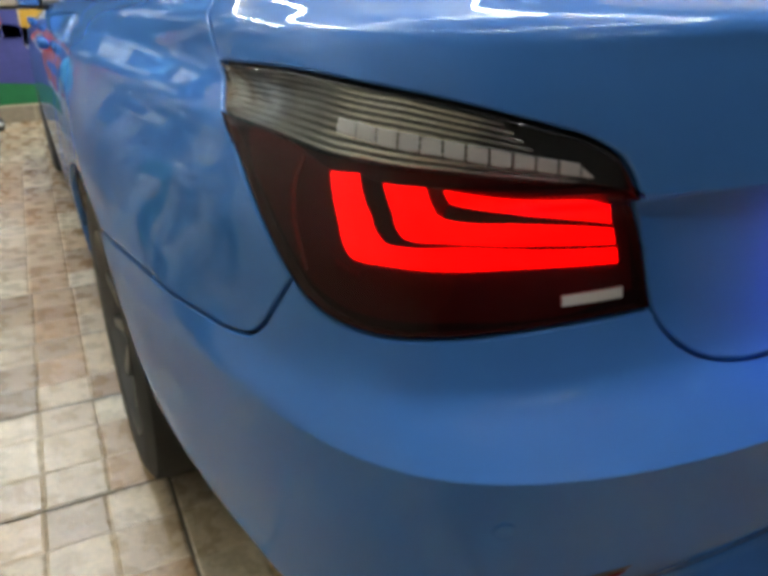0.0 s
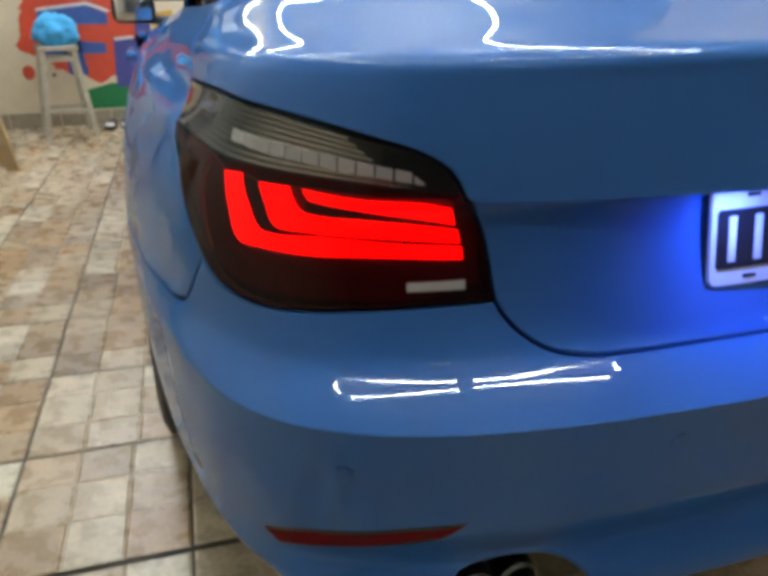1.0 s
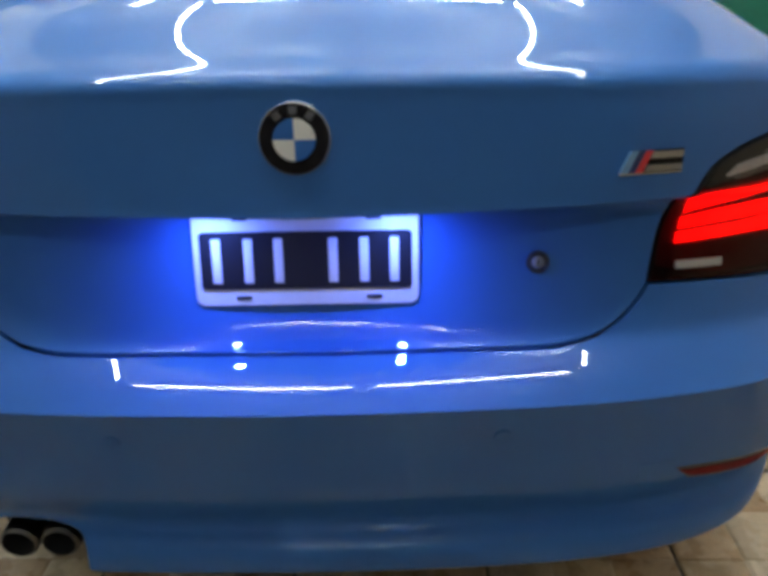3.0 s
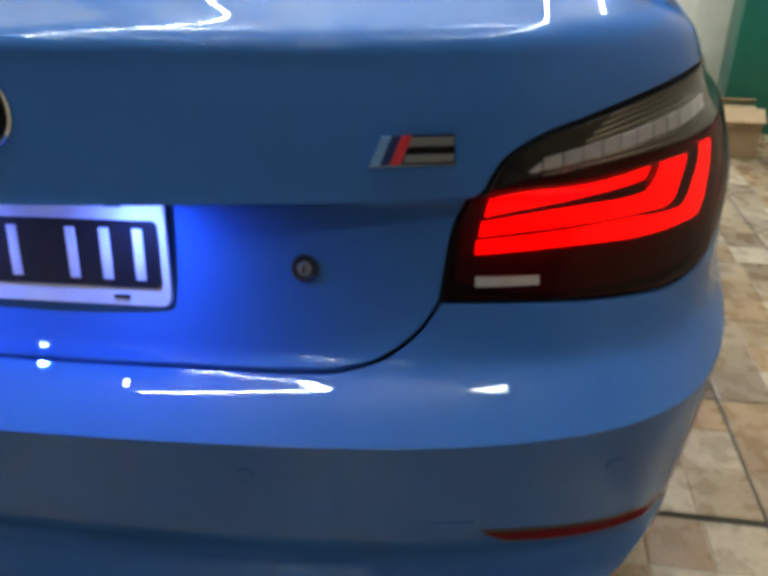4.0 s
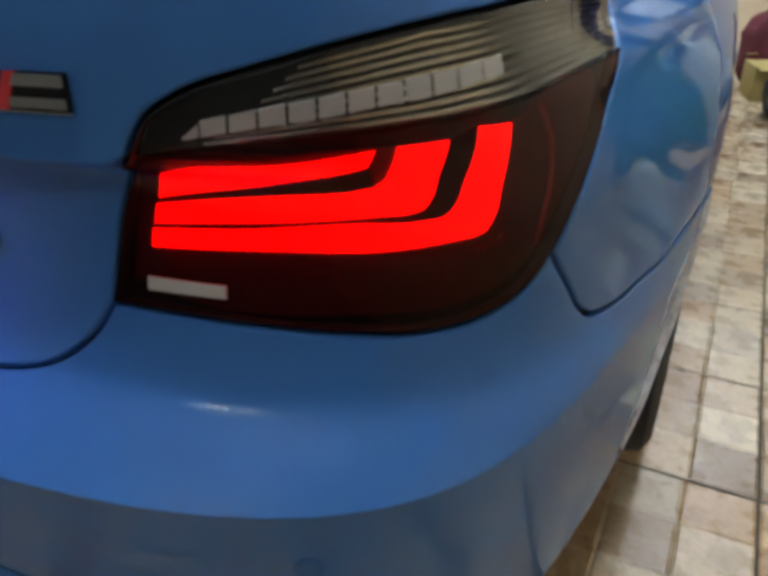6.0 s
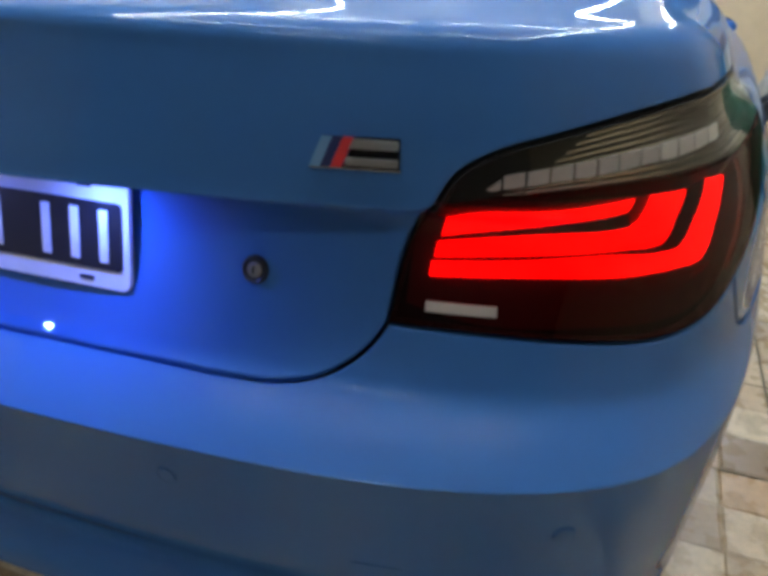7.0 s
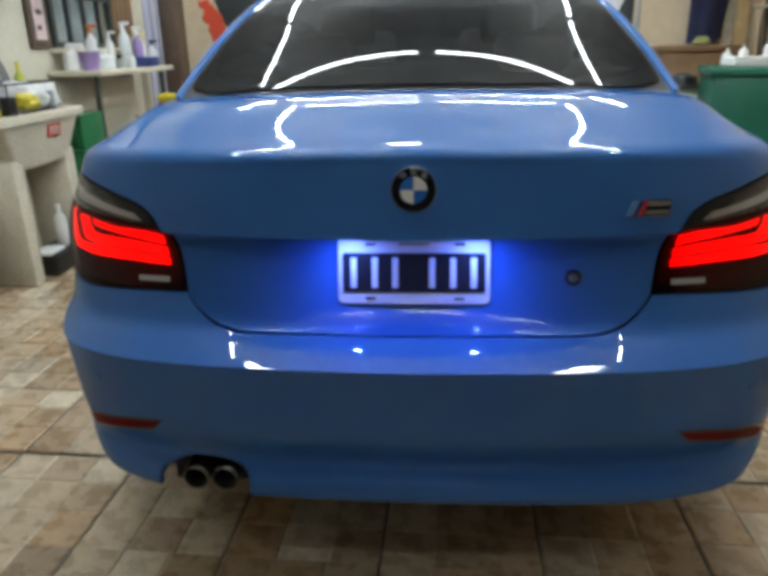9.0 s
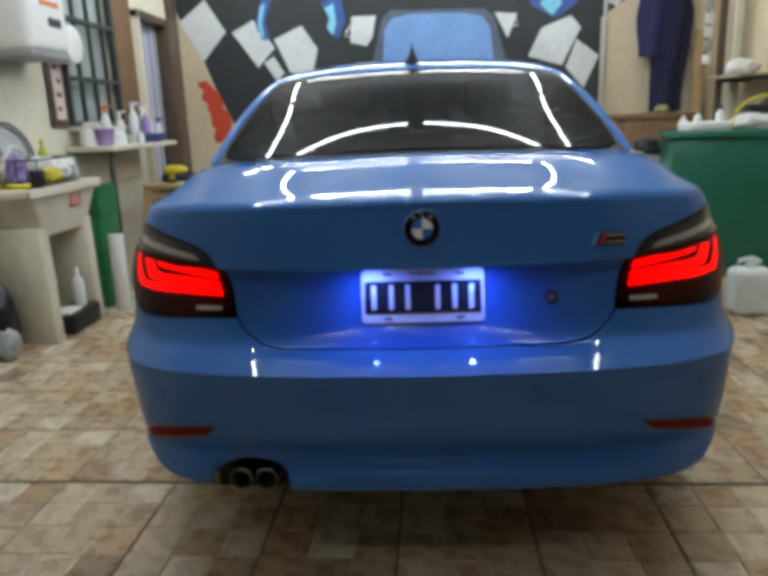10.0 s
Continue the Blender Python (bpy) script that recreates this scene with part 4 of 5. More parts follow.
milky = material("milky_plastic", (0.66, 0.70, 0.70), rough=0.35, vary=0.08, scale=14)
concrete = material("cast_cement", (0.60, 0.55, 0.43), rough=0.7, vary=0.14, scale=6, bump=0.3, bump_scale=80)
crate_green = material("green_crate_plastic", (0.015, 0.16, 0.055), rough=0.45, vary=0.15, scale=9)
bench_green = material("green_enamel", (0.010, 0.115, 0.070), rough=0.35, vary=0.1, scale=4, bump=0.05)
wood = material("pale_stool_wood", (0.42, 0.29, 0.14), rough=0.6, vary=0.2, scale=14, bump=0.2, bump_scale=90)
worn_wood = material("worn_grey_wood", (0.36, 0.31, 0.23), rough=0.7, vary=0.22, scale=14, bump=0.2, bump_scale=90)
dark_wood = material("dark_brown_wood", (0.085, 0.055, 0.035), rough=0.5, vary=0.25, scale=8, bump=0.15, bump_scale=60)
brown_board = material("brown_board", (0.20, 0.115, 0.055), rough=0.6, vary=0.2, scale=8)
cardboard = material("cardboard", (0.42, 0.29, 0.16), rough=0.85, vary=0.1, scale=8)
navy_cloth = material("navy_cloth", (0.012, 0.014, 0.045), rough=0.95, vary=0.25, scale=14, bump=0.4, bump_scale=200)
blue_cloth = material("light_blue_cloth", (0.06, 0.36, 0.66), rough=0.9, vary=0.15, scale=14, bump=0.3, bump_scale=150)
maroon_cloth = material("maroon_cloth", (0.10, 0.015, 0.025), rough=0.9, vary=0.2, scale=10)
bag_black = material("black_bag_plastic", (0.015, 0.015, 0.018), rough=0.3, bump=0.5, bump_scale=35)
iron = material("dark_green_iron", (0.035, 0.045, 0.040), rough=0.5, vary=0.2, scale=20)
curtain = material("grey_curtain", (0.38, 0.43, 0.42), rough=0.9, vary=0.25, scale=5)
lavender = material("lavender_door_pane", (0.42, 0.42, 0.58), rough=0.35, vary=0.08, scale=4)
yellow = material("yellow_plastic", (0.60, 0.50, 0.03), rough=0.4, vary=0.1, scale=20)
purple = material("lilac_plastic", (0.32, 0.22, 0.48), rough=0.4, vary=0.1, scale=20)
orange = material("orange_plastic", (0.65, 0.20, 0.05), rough=0.4)
blue_plastic = material("dark_blue_plastic", (0.03, 0.05, 0.18), rough=0.4, vary=0.1, scale=20)
pole_grey = material("galvanised_pole", (0.42, 0.43, 0.42), rough=0.4, metal=0.6, vary=0.1, scale=20)
paper = material("paper", (0.7, 0.7, 0.68), rough=0.9, vary=0.05, scale=10)
mural = {k: material("mural_" + k, c, rough=0.7, vary=0.12, scale=3, bump=0.1, bump_scale=50) for k, c in dict(
    black=(0.022, 0.026, 0.028), white=(0.60, 0.62, 0.62), red=(0.55, 0.060, 0.022), blue=(0.035, 0.085, 0.28), sky=(0.18, 0.48, 0.62),
    green=(0.012, 0.17, 0.05), violet=(0.055, 0.060, 0.23), gold=(0.55, 0.30, 0.02), car=(0.16, 0.30, 0.58), slate=(0.085, 0.11, 0.15)).items()}

LEFT, RIGHT, FRONT, BACK, TOP = -2.4, 2.95, 5.65, -3.4, 3.15


def slab_box(name, x0, x1, y0, y1, z0, z1, mat, label, kind="structure", parent=None):
    ob = part(name, box((x1 - x0, y1 - y0, z1 - z0), ((x0 + x1) / 2, (y0 + y1) / 2, (z0 + z1) / 2)), mat, parent)
    return tagged(ob, label, name.split("_")[0], kind=kind) if not parent else ob


floor = slab_box("floor", LEFT - .42, RIGHT + .42, BACK - .42, FRONT + .42, -.15, -.010, grout, "worn stone-patterned tiles with dark joints")
slab_box("ceiling", LEFT - .42, RIGHT + .42, BACK - .42, FRONT + .42, TOP, TOP + .15, ceiling_paint, "plain grey ceiling with LED tubes")
wall_front = slab_box("wall_front", LEFT - .42, RIGHT + .42, FRONT, FRONT + .42, 0, TOP, wall_paint, "tan painted wall with a mural")
# unseen wall added behind the camera, kept dark to dim reflections in the car's rear
slab_box("wall_back", LEFT - .42, RIGHT + .42, BACK - .42, BACK, 0, TOP, back_wall_dark, "unseen dark grey wall added to close the room")
slab_box("wall_right", RIGHT, RIGHT + .42, BACK, FRONT, 0, TOP, wall_paint, "tan painted wall")
# left wall with a window and a door opening
WIN = (3.28, 4.16, 1.20, 2.42)
DOOR = (4.60, 5.38, 0.0, 2.16)
wall_left = thing("wall_left", (0, 0, 0), "pale painted wall with barred window and door", "wall", kind="structure")
for y0, y1, z0, z1 in ((BACK, WIN[0], 0, TOP), (WIN[0], WIN[1], 0, WIN[2]), (WIN[0], WIN[1], WIN[3], TOP), (WIN[1], DOOR[0], 0, TOP), (DOOR[0], DOOR[1], DOOR[3], TOP), (DOOR[1], FRONT, 0, TOP)):
    slab_box("wall_piece", LEFT - .42, LEFT, y0, y1, z0, z1, pale_wall, "", parent=wall_left)
base = thing("baseboard", (0, 0, 0), "brown tile skirting along the wall", "baseboard", kind="structure")
for k in range(14):
    x0 = LEFT + 0.01 + k * 0.385
    slab_box("tile", x0, x0 + 0.377, FRONT - 0.012, FRONT, 0, 0.115, skirting_tile, "", parent=base)


def stones_material():
    m = material("stone_print_tile", (0.46, 0.375, 0.255), rough=0.33, spec=0.75)
    nt, b = m.node_tree, m.node_tree.nodes["Principled BSDF"]
    add = lambda kind: nt.nodes.new("ShaderNode" + kind)
    geo, info, mix, ramp, co, big, fine = add("NewGeometry"), add("ObjectInfo"), add("Math"), add("ValToRGB"), add("TexCoord"), add("TexNoise"), add("TexNoise")
    mix.operation = "ADD"
    wrap = add("Math")
    wrap.operation = "FRACT"
    nt.links.new(geo.outputs["Random Per Island"], mix.inputs[0])
    nt.links.new(info.outputs["Random"], mix.inputs[1])
    nt.links.new(mix.outputs[0], wrap.inputs[0])
    stops = ((0, (.58, .46, .31)), (.2, (.33, .20, .10)), (.36, (.66, .56, .41)), (.5, (.37, .26, .15)), (.62, (.46, .29, .15)), (.74, (.70, .61, .47)), (.86, (.25, .165, .095)), (1, (.60, .47, .32)))
    while len(ramp.color_ramp.elements) < len(stops):
        ramp.color_ramp.elements.new(0.5)
    for e, (at, c) in zip(ramp.color_ramp.elements, stops):
        e.position, e.color = at, (*c, 1)
    nt.links.new(wrap.outputs[0], ramp.inputs["Fac"])
    for n, s in ((big, 16.0), (fine, 75.0)):
        n.inputs["Scale"].default_value, n.inputs["Detail"].default_value = s, 6
        nt.links.new(co.outputs["Object"], n.inputs["Vector"])
    tone, two = add("MapRange"), add("Math")
    two.operation = "ADD"
    nt.links.new(big.outputs["Fac"], two.inputs[0])
    nt.links.new(fine.outputs["Fac"], two.inputs[1])
    tone.inputs["From Min"].default_value, tone.inputs["From Max"].default_value = 0.7, 1.3
    tone.inputs["To Min"].default_value, tone.inputs["To Max"].default_value = 0.76, 1.16
    nt.links.new(two.outputs[0], tone.inputs["Value"])
    hue = add("HueSaturation")
    nt.links.new(ramp.outputs["Color"], hue.inputs["Color"])
    nt.links.new(tone.outputs["Result"], hue.inputs["Value"])
    nt.links.new(hue.outputs["Color"], b.inputs["Base Color"])
    rough = add("MapRange")
    rough.inputs["To Min"].default_value, rough.inputs["To Max"].default_value = 0.16, 0.40
    nt.links.new(big.outputs["Fac"], rough.inputs["Value"])
    nt.links.new(rough.outputs["Result"], b.inputs["Roughness"])
    bump = add("Bump")
    bump.inputs["Strength"].default_value, bump.inputs["Distance"].default_value = 0.25, 0.004
    nt.links.new(two.outputs[0], bump.inputs["Height"])
    nt.links.new(bump.outputs["Normal"], b.inputs["Normal"])
    return m


stone_tile = stones_material()

# ---- LED tubes in long rows under the ceiling ----
def led_tube(a, b):
    a, b = Vector(a), Vector(b)
    t = thing("led_tube_light", (a + b) / 2, "bright white LED tube hung below the ceiling", "tube light", "ceiling tubes")
    d = (b - a) / 2
    part("tube", tube_along([-d, d], 0.010, 12), tube_glow, t)
    along = d.normalized()
    for s in (-1, 1):
        part("hanger", tube_along([s * 0.8 * d, s * 0.8 * d + Vector((0, 0, TOP - 2.804))], 0.003, 6), white_plastic, t)
        part("end_cap", box((0.034, 0.034, 0.05), tuple(s * (d - 0.01 * along) + Vector((0, 0, 0.014))), 0.006), white_plastic, t)
    return t


TUBE_Z = 2.804
for y in LAMP_ROWS:
    for s in (-1, 1):
        led_tube((s * 0.035, y, TUBE_Z), (s * (LAMP_HALF - 0.05), y, TUBE_Z))
for x0, x1 in ((-0.52, -0.035), (0.035, 0.52)):
    led_tube((x0, BACK_ROW, TUBE_Z), (x1, BACK_ROW, TUBE_Z))
for y in WIDE_ROWS:
    for s in (-1, 1):
        led_tube((s * 0.035, y, TUBE_Z), (s * 0.78, y, TUBE_Z))
        led_tube((s * 0.82, y, TUBE_Z), (s * (WIDE_HALF - 0.05), y, TUBE_Z))
for s in (-1, 1):
    for y0, y1 in RAIL_RUNS:
        led_tube((s * LAMP_HALF, y0, TUBE_Z), (s * LAMP_HALF, y1, TUBE_Z))
    for y0, y1 in WIDE_RUNS:
        led_tube((s * WIDE_HALF, y0, TUBE_Z), (s * WIDE_HALF, y1, TUBE_Z))


# ---- mural on the front wall, in flat layers of paint ----
def painted(name, points, mat, layer=1, group=None):
    q = slab(points, 0.002)
    q.transform(Matrix.Translation((0, FRONT - 0.002 - 0.0015 * layer, 0)))
    return part(name, q, mat, group)


def ragged(points, rough=0.03, n=6, seed=1):
    """An outline with a sprayed, uneven edge."""
    rng, out = random.Random(seed), []
    for (x0, z0), (x1, z1) in zip(points, points[1:] + points[:1]):
        for k in range(n):
            t = k / n
            out.append((x0 + (x1 - x0) * t + rng.uniform(-rough, rough) * (k > 0), z0 + (z1 - z0) * t + rng.uniform(-rough, rough) * (k > 0)))
    return out


mural_art = thing("wall_mural", (0, 0, 0), "sprayed mural with chequered flag and letters", "mural")
painted("flag_ground", [(-2.36, 2.80), (-2.36, 2.30), (-2.16, 1.95), (-2.02, 1.55), (-1.86, 1.18), (-1.6, .95), (1.4, .95), (1.83, 1.25), (1.83, 2.05), (2.05, 2.20), (2.18, 2.45), (2.18, 2.80)], mural["black"], 0, mural_art)
whites = [[(-2.32, 2.18), (-2.05, 2.38), (-1.86, 2.07), (-2.11, 1.80)], [(-1.80, 2.06), (-1.58, 2.17), (-1.38, 1.90), (-1.56, 1.72)], [(-1.38, 1.98), (-1.10, 2.10), (-0.95, 1.87), (-1.02, 1.62), (-1.24, 1.66)],
          [(-1.68, 2.38), (-1.44, 2.42), (-1.40, 2.72), (-1.62, 2.70)], [(-0.60, 2.16), (-0.36, 2.16), (-0.40, 1.96), (-0.46, 1.88), (-0.62, 1.92)], [(-1.50, 1.76), (-1.40, 1.82), (-1.30, 1.66), (-1.38, 1.58)],
          [(1.13, 1.72), (1.26, 1.98), (1.54, 2.08), (1.64, 1.97), (1.46, 1.62)], [(1.50, 1.60), (1.60, 1.86), (1.82, 1.70), (1.68, 1.40)], [(0.80, 2.14), (1.02, 2.12), (0.93, 1.90)],
          [(1.84, 2.30), (2.06, 2.28), (1.98, 2.14), (1.86, 2.20)], [(1.10, 2.40), (1.40, 2.45), (1.36, 2.72), (1.08, 2.70)], [(-1.62, 1.36), (-1.46, 1.50), (-1.34, 1.36), (-1.5, 1.20)]]
for q in whites:
    painted("white_check", q[::-1], mural["white"], 1, mural_art)
for k, q in enumerate(([(-1.56, 2.12), (-1.48, 2.36), (-1.36, 2.40), (-1.46, 2.16), (-1.42, 1.98), (-1.50, 1.98)], [(-0.90, 2.30), (-0.70, 2.36), (-0.66, 2.12), (-0.74, 1.96), (-0.86, 2.06), (-0.80, 2.18)],
                       [(1.14, 2.20), (1.24, 2.40), (1.52, 2.36), (1.60, 2.20), (1.40, 2.06)])):
    painted("blue_letter", q[::-1], mural["blue"], 2, mural_art)
    cx, cz = sum(p[0] for p in q) / len(q), sum(p[1] for p in q) / len(q)
    painted("letter_light", [(cx + 0.45 * (x - cx) - 0.03, cz + 0.75 * (z - cz) - 0.02) for x, z in q][::-1], mural["sky"], 3, mural_art)
painted("painted_car_body", [(-0.42, 1.2), (-0.40, 1.75), (-0.30, 2.12), (-0.22, 2.20), (0.70, 2.18), (0.80, 2.10), (0.90, 1.75), (0.92, 1.2)][::-1], mural["slate"], 1, mural_art)
painted("painted_windscreen", [(-0.31, 1.62), (-0.28, 2.02), (-0.20, 2.13), (0.0, 2.16), (0.48, 2.15), (0.68, 2.11), (0.76, 2.0), (0.80, 1.62)][::-1], mural["car"], 2, mural_art)
painted("red_splash", ragged([(-2.19, 1.62), (-2.06, 1.58), (-1.88, 1.20), (-1.92, 1.02), (-2.06, 1.00), (-2.10, 1.30)], 0.035, 6, 4)[::-1], mural["red"], 2, mural_art)
for cx, cz, sc in ((-0.62, 2.02, .055), (0.98, 2.05, .05)):
    for q in ([(-1, -.6), (-.2, 1), (0, 1), (-.8, -.6)], [(-.2, 1), (0, 1), (.9, -.2), (.7, -.2)], [(-.9, .1), (-.9, .3), (.6, .5), (.6, .3)], [(-.6, -.9), (-.6, -.7), (1, -.6), (1, -.8)]):
        painted("chalk_stroke", [(cx + sc * x, cz + sc * z) for x, z in q][::-1], mural["white"], 3, mural_art)
# letters low on the wall
painted("red_cloud", ragged([(-1.84, .62), (-1.80, .82), (-1.74, .98), (-1.3, 1.05), (-0.9, 1.0), (-0.85, .75), (-0.95, .55), (-1.25, .34), (-1.52, .42), (-1.66, .52)], 0.03, 6, 2)[::-1], mural["red"], 1, mural_art)
painted("green_base", [(-1.46, .13), (-1.44, .27), (-1.2, .33), (-0.9, .31), (-0.4, .33), (-0.1, .30), (-0.1, .13)][::-1], mural["green"], 1, mural_art)
for q, m in (([(-1.68, .78), (-1.66, .88), (-1.3, .92), (-1.16, .86), (-1.16, .78)], "blue"), ([(-1.70, .56), (-1.68, .64), (-1.44, .66), (-1.20, .64), (-1.20, .56)], "blue"), ([(-1.50, .40), (-1.52, .80), (-1.40, .82), (-1.36, .40)], "blue"),
             ([(-1.16, .30), (-1.14, .66), (-0.92, .70), (-0.50, .60), (-0.48, .32), (-0.8, .27)], "violet"), ([(-1.14, .68), (-1.12, .92), (-0.98, .92), (-0.96, .66)], "red"), ([(-0.96, .60), (-0.96, .95), (-0.84, .95), (-0.84, .60)], "violet"),
             ([(-0.84, .54), (-0.82, .86), (-0.66, .88), (-0.62, .52)], "gold"), ([(-0.60, .50), (-0.60, .74), (-0.30, .78), (-0.3, .50)], "green"), ([(-0.62, .30), (-0.6, .50), (-0.2, .52), (-0.16, .3)], "blue")):
    painted("letter", q[::-1], mural[m], 2, mural_art)
for q in ([(-1.67, .88), (-1.66, .90), (-1.3, .945), (-1.14, .885), (-1.14, .865), (-1.3, .922)], [(-1.68, .64), (-1.68, .66), (-1.50, .68), (-1.50, .662)], [(-1.13, .655), (-1.13, .675), (-0.98, .69), (-0.98, .67)], [(-0.82, .53), (-0.82, .55), (-0.66, .53), (-0.66, .51)]):
    painted("highlight", q[::-1], mural["white"], 3, mural_art)
painted("red_drop", [(-1.80 + .045 * math.cos(a), .43 + .055 * math.sin(a)) for a in np.linspace(0, 2 * math.pi, 18)[:-1]][::-1], mural["red"], 2, mural_art)
for x in (-1.68, -1.62):
    painted("dot", [(x + .014 * math.cos(a), .405 + .014 * math.sin(a)) for a in np.linspace(0, 2 * math.pi, 10)[:-1]][::-1], mural["black"], 2, mural_art)


# ---- window, door and things along the left wall ----
window = thing("window_1", (LEFT, (WIN[0] + WIN[1]) / 2, WIN[2]), "barred iron window with grey curtain behind", "window", kind="structure")
w, h = WIN[1] - WIN[0], WIN[3] - WIN[2]
for y in (-w / 2 + .02, w / 2 - .02):
    part("frame_post", box((.05, .04, h), (.01, y, h / 2), .005), iron, window)
for z in (.02, h * .27, h * .60, h - .02):
    part("frame_rail", box((.045, w - .08, .035), (.012, 0, z), .004), iron, window)
for k in range(1, 4):
    part("bar", box((.03, .022, h - .04), (.02, -w / 2 + w * k / 4, h / 2), .003), iron, window)
for k in range(4):
    part("curtain_fold", box((.03, w / 4 - .03, h - .08), (-.08 - .02 * (k % 2), -w / 2 + w * (k + .5) / 4, h / 2), .012), curtain, window)
part("window_sill", box((.12, w + .06, .03), (.05, 0, -.015), .005), pale_wall, window)
part("backing", box((.01, w, h), (-.15, 0, h / 2)), curtain, window)

door = thing("door_1", (LEFT, DOOR[0], 0), "lavender glazed door in a dark wooden frame", "door", kind="structure")
dw, dh = DOOR[1] - DOOR[0], DOOR[3]
part("door_frame", box((.12, .03, dh), (.01, .015, dh / 2), .006), pale_wall, door)
part("door_frame", box((.16, .20, dh), (.02, dw - .02, dh / 2), .008), dark_wood, door)
part("door_frame", box((.12, dw, .07), (.01, dw / 2, dh - .035), .006), dark_wood, door)
leaf = part("door_leaf", box((.04, dw - .17, dh - .08), (-.05, dw / 2 - .055, dh / 2 - .03), .005), lavender, door)
for y in (.10, .27, .43, .56):
    part("stile", box((.02, .025, dh - .1), (-.022, y, dh / 2 - .03), .004), grey_plastic, leaf)
part("post", box((.07, .13, 2.6), (.04, dw + .16, 1.3), .01), dark_wood, door)

door_drape = thing("door_curtain", (LEFT, 4.30, 1.2), "brown gathered curtain hanging beside the door", "curtain")
for k in range(8):
    part("fold", box((.04, .042, 1.5), (.035 + .014 * (k % 2), -.14 + .037 * k, .75), .018, segments=3), brown_board, door_drape)
part("curtain_rod", tube_along([(.04, -.22, 1.51), (.04, .22, 1.51)], .009, 8), iron, door_drape)

poster = thing("wall_poster", (LEFT + .004, 3.14, 1.20), "pinkish poster strip in a dark frame", "poster")
part("poster_frame", box((.02, .22, .62), (.01, 0, .31), .004), dark_wood, poster)
part("poster_sheet", box((.006, .12, .52), (.023, 0, .31)), material("pink_print", (.62, .48, .46), rough=.6, vary=.25, scale=18), poster)
for k in range(5):
    part("print_bar", box((.002, .05 + .02 * (k % 2), .03), (.0272, .015 * (k % 3 - 1), .12 + .09 * k)), dark_wood, poster)

heater = thing("wall_heater", (LEFT, 2.62, 1.62), "white wall-mounted water heater with dark label", "heater")
part("casing", box((.30, .46, .62), (.15, 0, .31), .05, segments=4), white_plastic, heater)
part("label_bar", box((.004, .20, .03), (.302, .02, .27)), orange, heater)
part("label_bar", box((.004, .14, .05), (.302, .06, .17)), black_plastic, heater)
part("bottom_tray", box((.28, .42, .03), (.15, 0, -.014), .01), grey_plastic, heater)
drum = tagged(part("paper_drum", lathe([(.10, 0), (.12, .01), (.12, .15), (.10, .16)], 32, pose(LEFT, 3.20, 1.73, 0, 90, 0)), white_plastic, None), "round white wall-mounted dispenser drum", "dispenser")


def sink():
    s = thing("laundry_sink", (-2.215, 2.43, 0), "cast cement laundry sink on two slab legs", "sink")
    s.rotation_euler[2], s.scale = math.pi / 2, (1.48, 0.56, 1.0)
    rim = bmesh.new()
    for x0, x1, y0, y1 in ((-.28, .28, -.33, -.28), (-.28, .28, .28, .33), (-.28, -.23, -.28, .28), (.23, .28, -.28, .28)):
        add_box(rim, (x1 - x0, y1 - y0, .05), ((x0 + x1) / 2, (y0 + y1) / 2, .855), .008)
    part("rim", smooth(rim), concrete, s)
    bowl = bmesh.new()
    top = [bowl.verts.new((x, y, .832)) for x, y in ((-.25, -.30), (.25, -.30), (.25, .30), (-.25, .30))]
    low = [bowl.verts.new((x, y, .60)) for x, y in ((-.17, -.24), (.17, -.24), (.17, .24), (-.17, .24))]
    for k in range(4):
        bowl.faces.new((top[k], low[k], low[(k + 1) % 4], top[(k + 1) % 4]))
    bowl.faces.new(low)
    bmesh.ops.bevel(bowl, geom=bowl.edges[:], offset=.02, segments=3, profile=.5, affect="EDGES")
    bmesh.ops.recalc_face_normals(bowl, faces=bowl.faces)
    part("bowl", smooth(bowl), concrete, s)
    for x in (-.18, .17):
        leg = bmesh.new()
        q = [leg.verts.new(p) for p in ((x - .03, -.27, 0), (x + .03, -.27, 0), (x + .035, -.25, .66), (x - .035, -.25, .66))]
        f = leg.faces.new(q)
        made = bmesh.ops.extrude_face_region(leg, geom=[f])
        bmesh.ops.translate(leg, verts=[v for v in made["geom"] if isinstance(v, bmesh.types.BMVert)], vec=(0, .52, 0))
        bmesh.ops.recalc_face_normals(leg, faces=leg.faces)
        bmesh.ops.bevel(leg, geom=leg.edges[:], offset=.01, segments=2, profile=.5, affect="EDGES")
        part("slab_leg", smooth(leg), concrete, s)
    part("back_panel", box((.30, .03, .56), (0, .20, .34), .006), concrete, s)
    lab = part("warning_label", box((.09, .003, .07), (.06, -.296, .775), 0, pose(0, 0, 0, 14)), mural["red"], s, "red and white sticker")
    for z in (.758, .776, .792):
        part("label_bar", box((.07, .002, .007), (.06, -.2985 + (z - .775) * -.24, z), 0, pose(0, 0, 0, 14)), paper, lab)


sink()


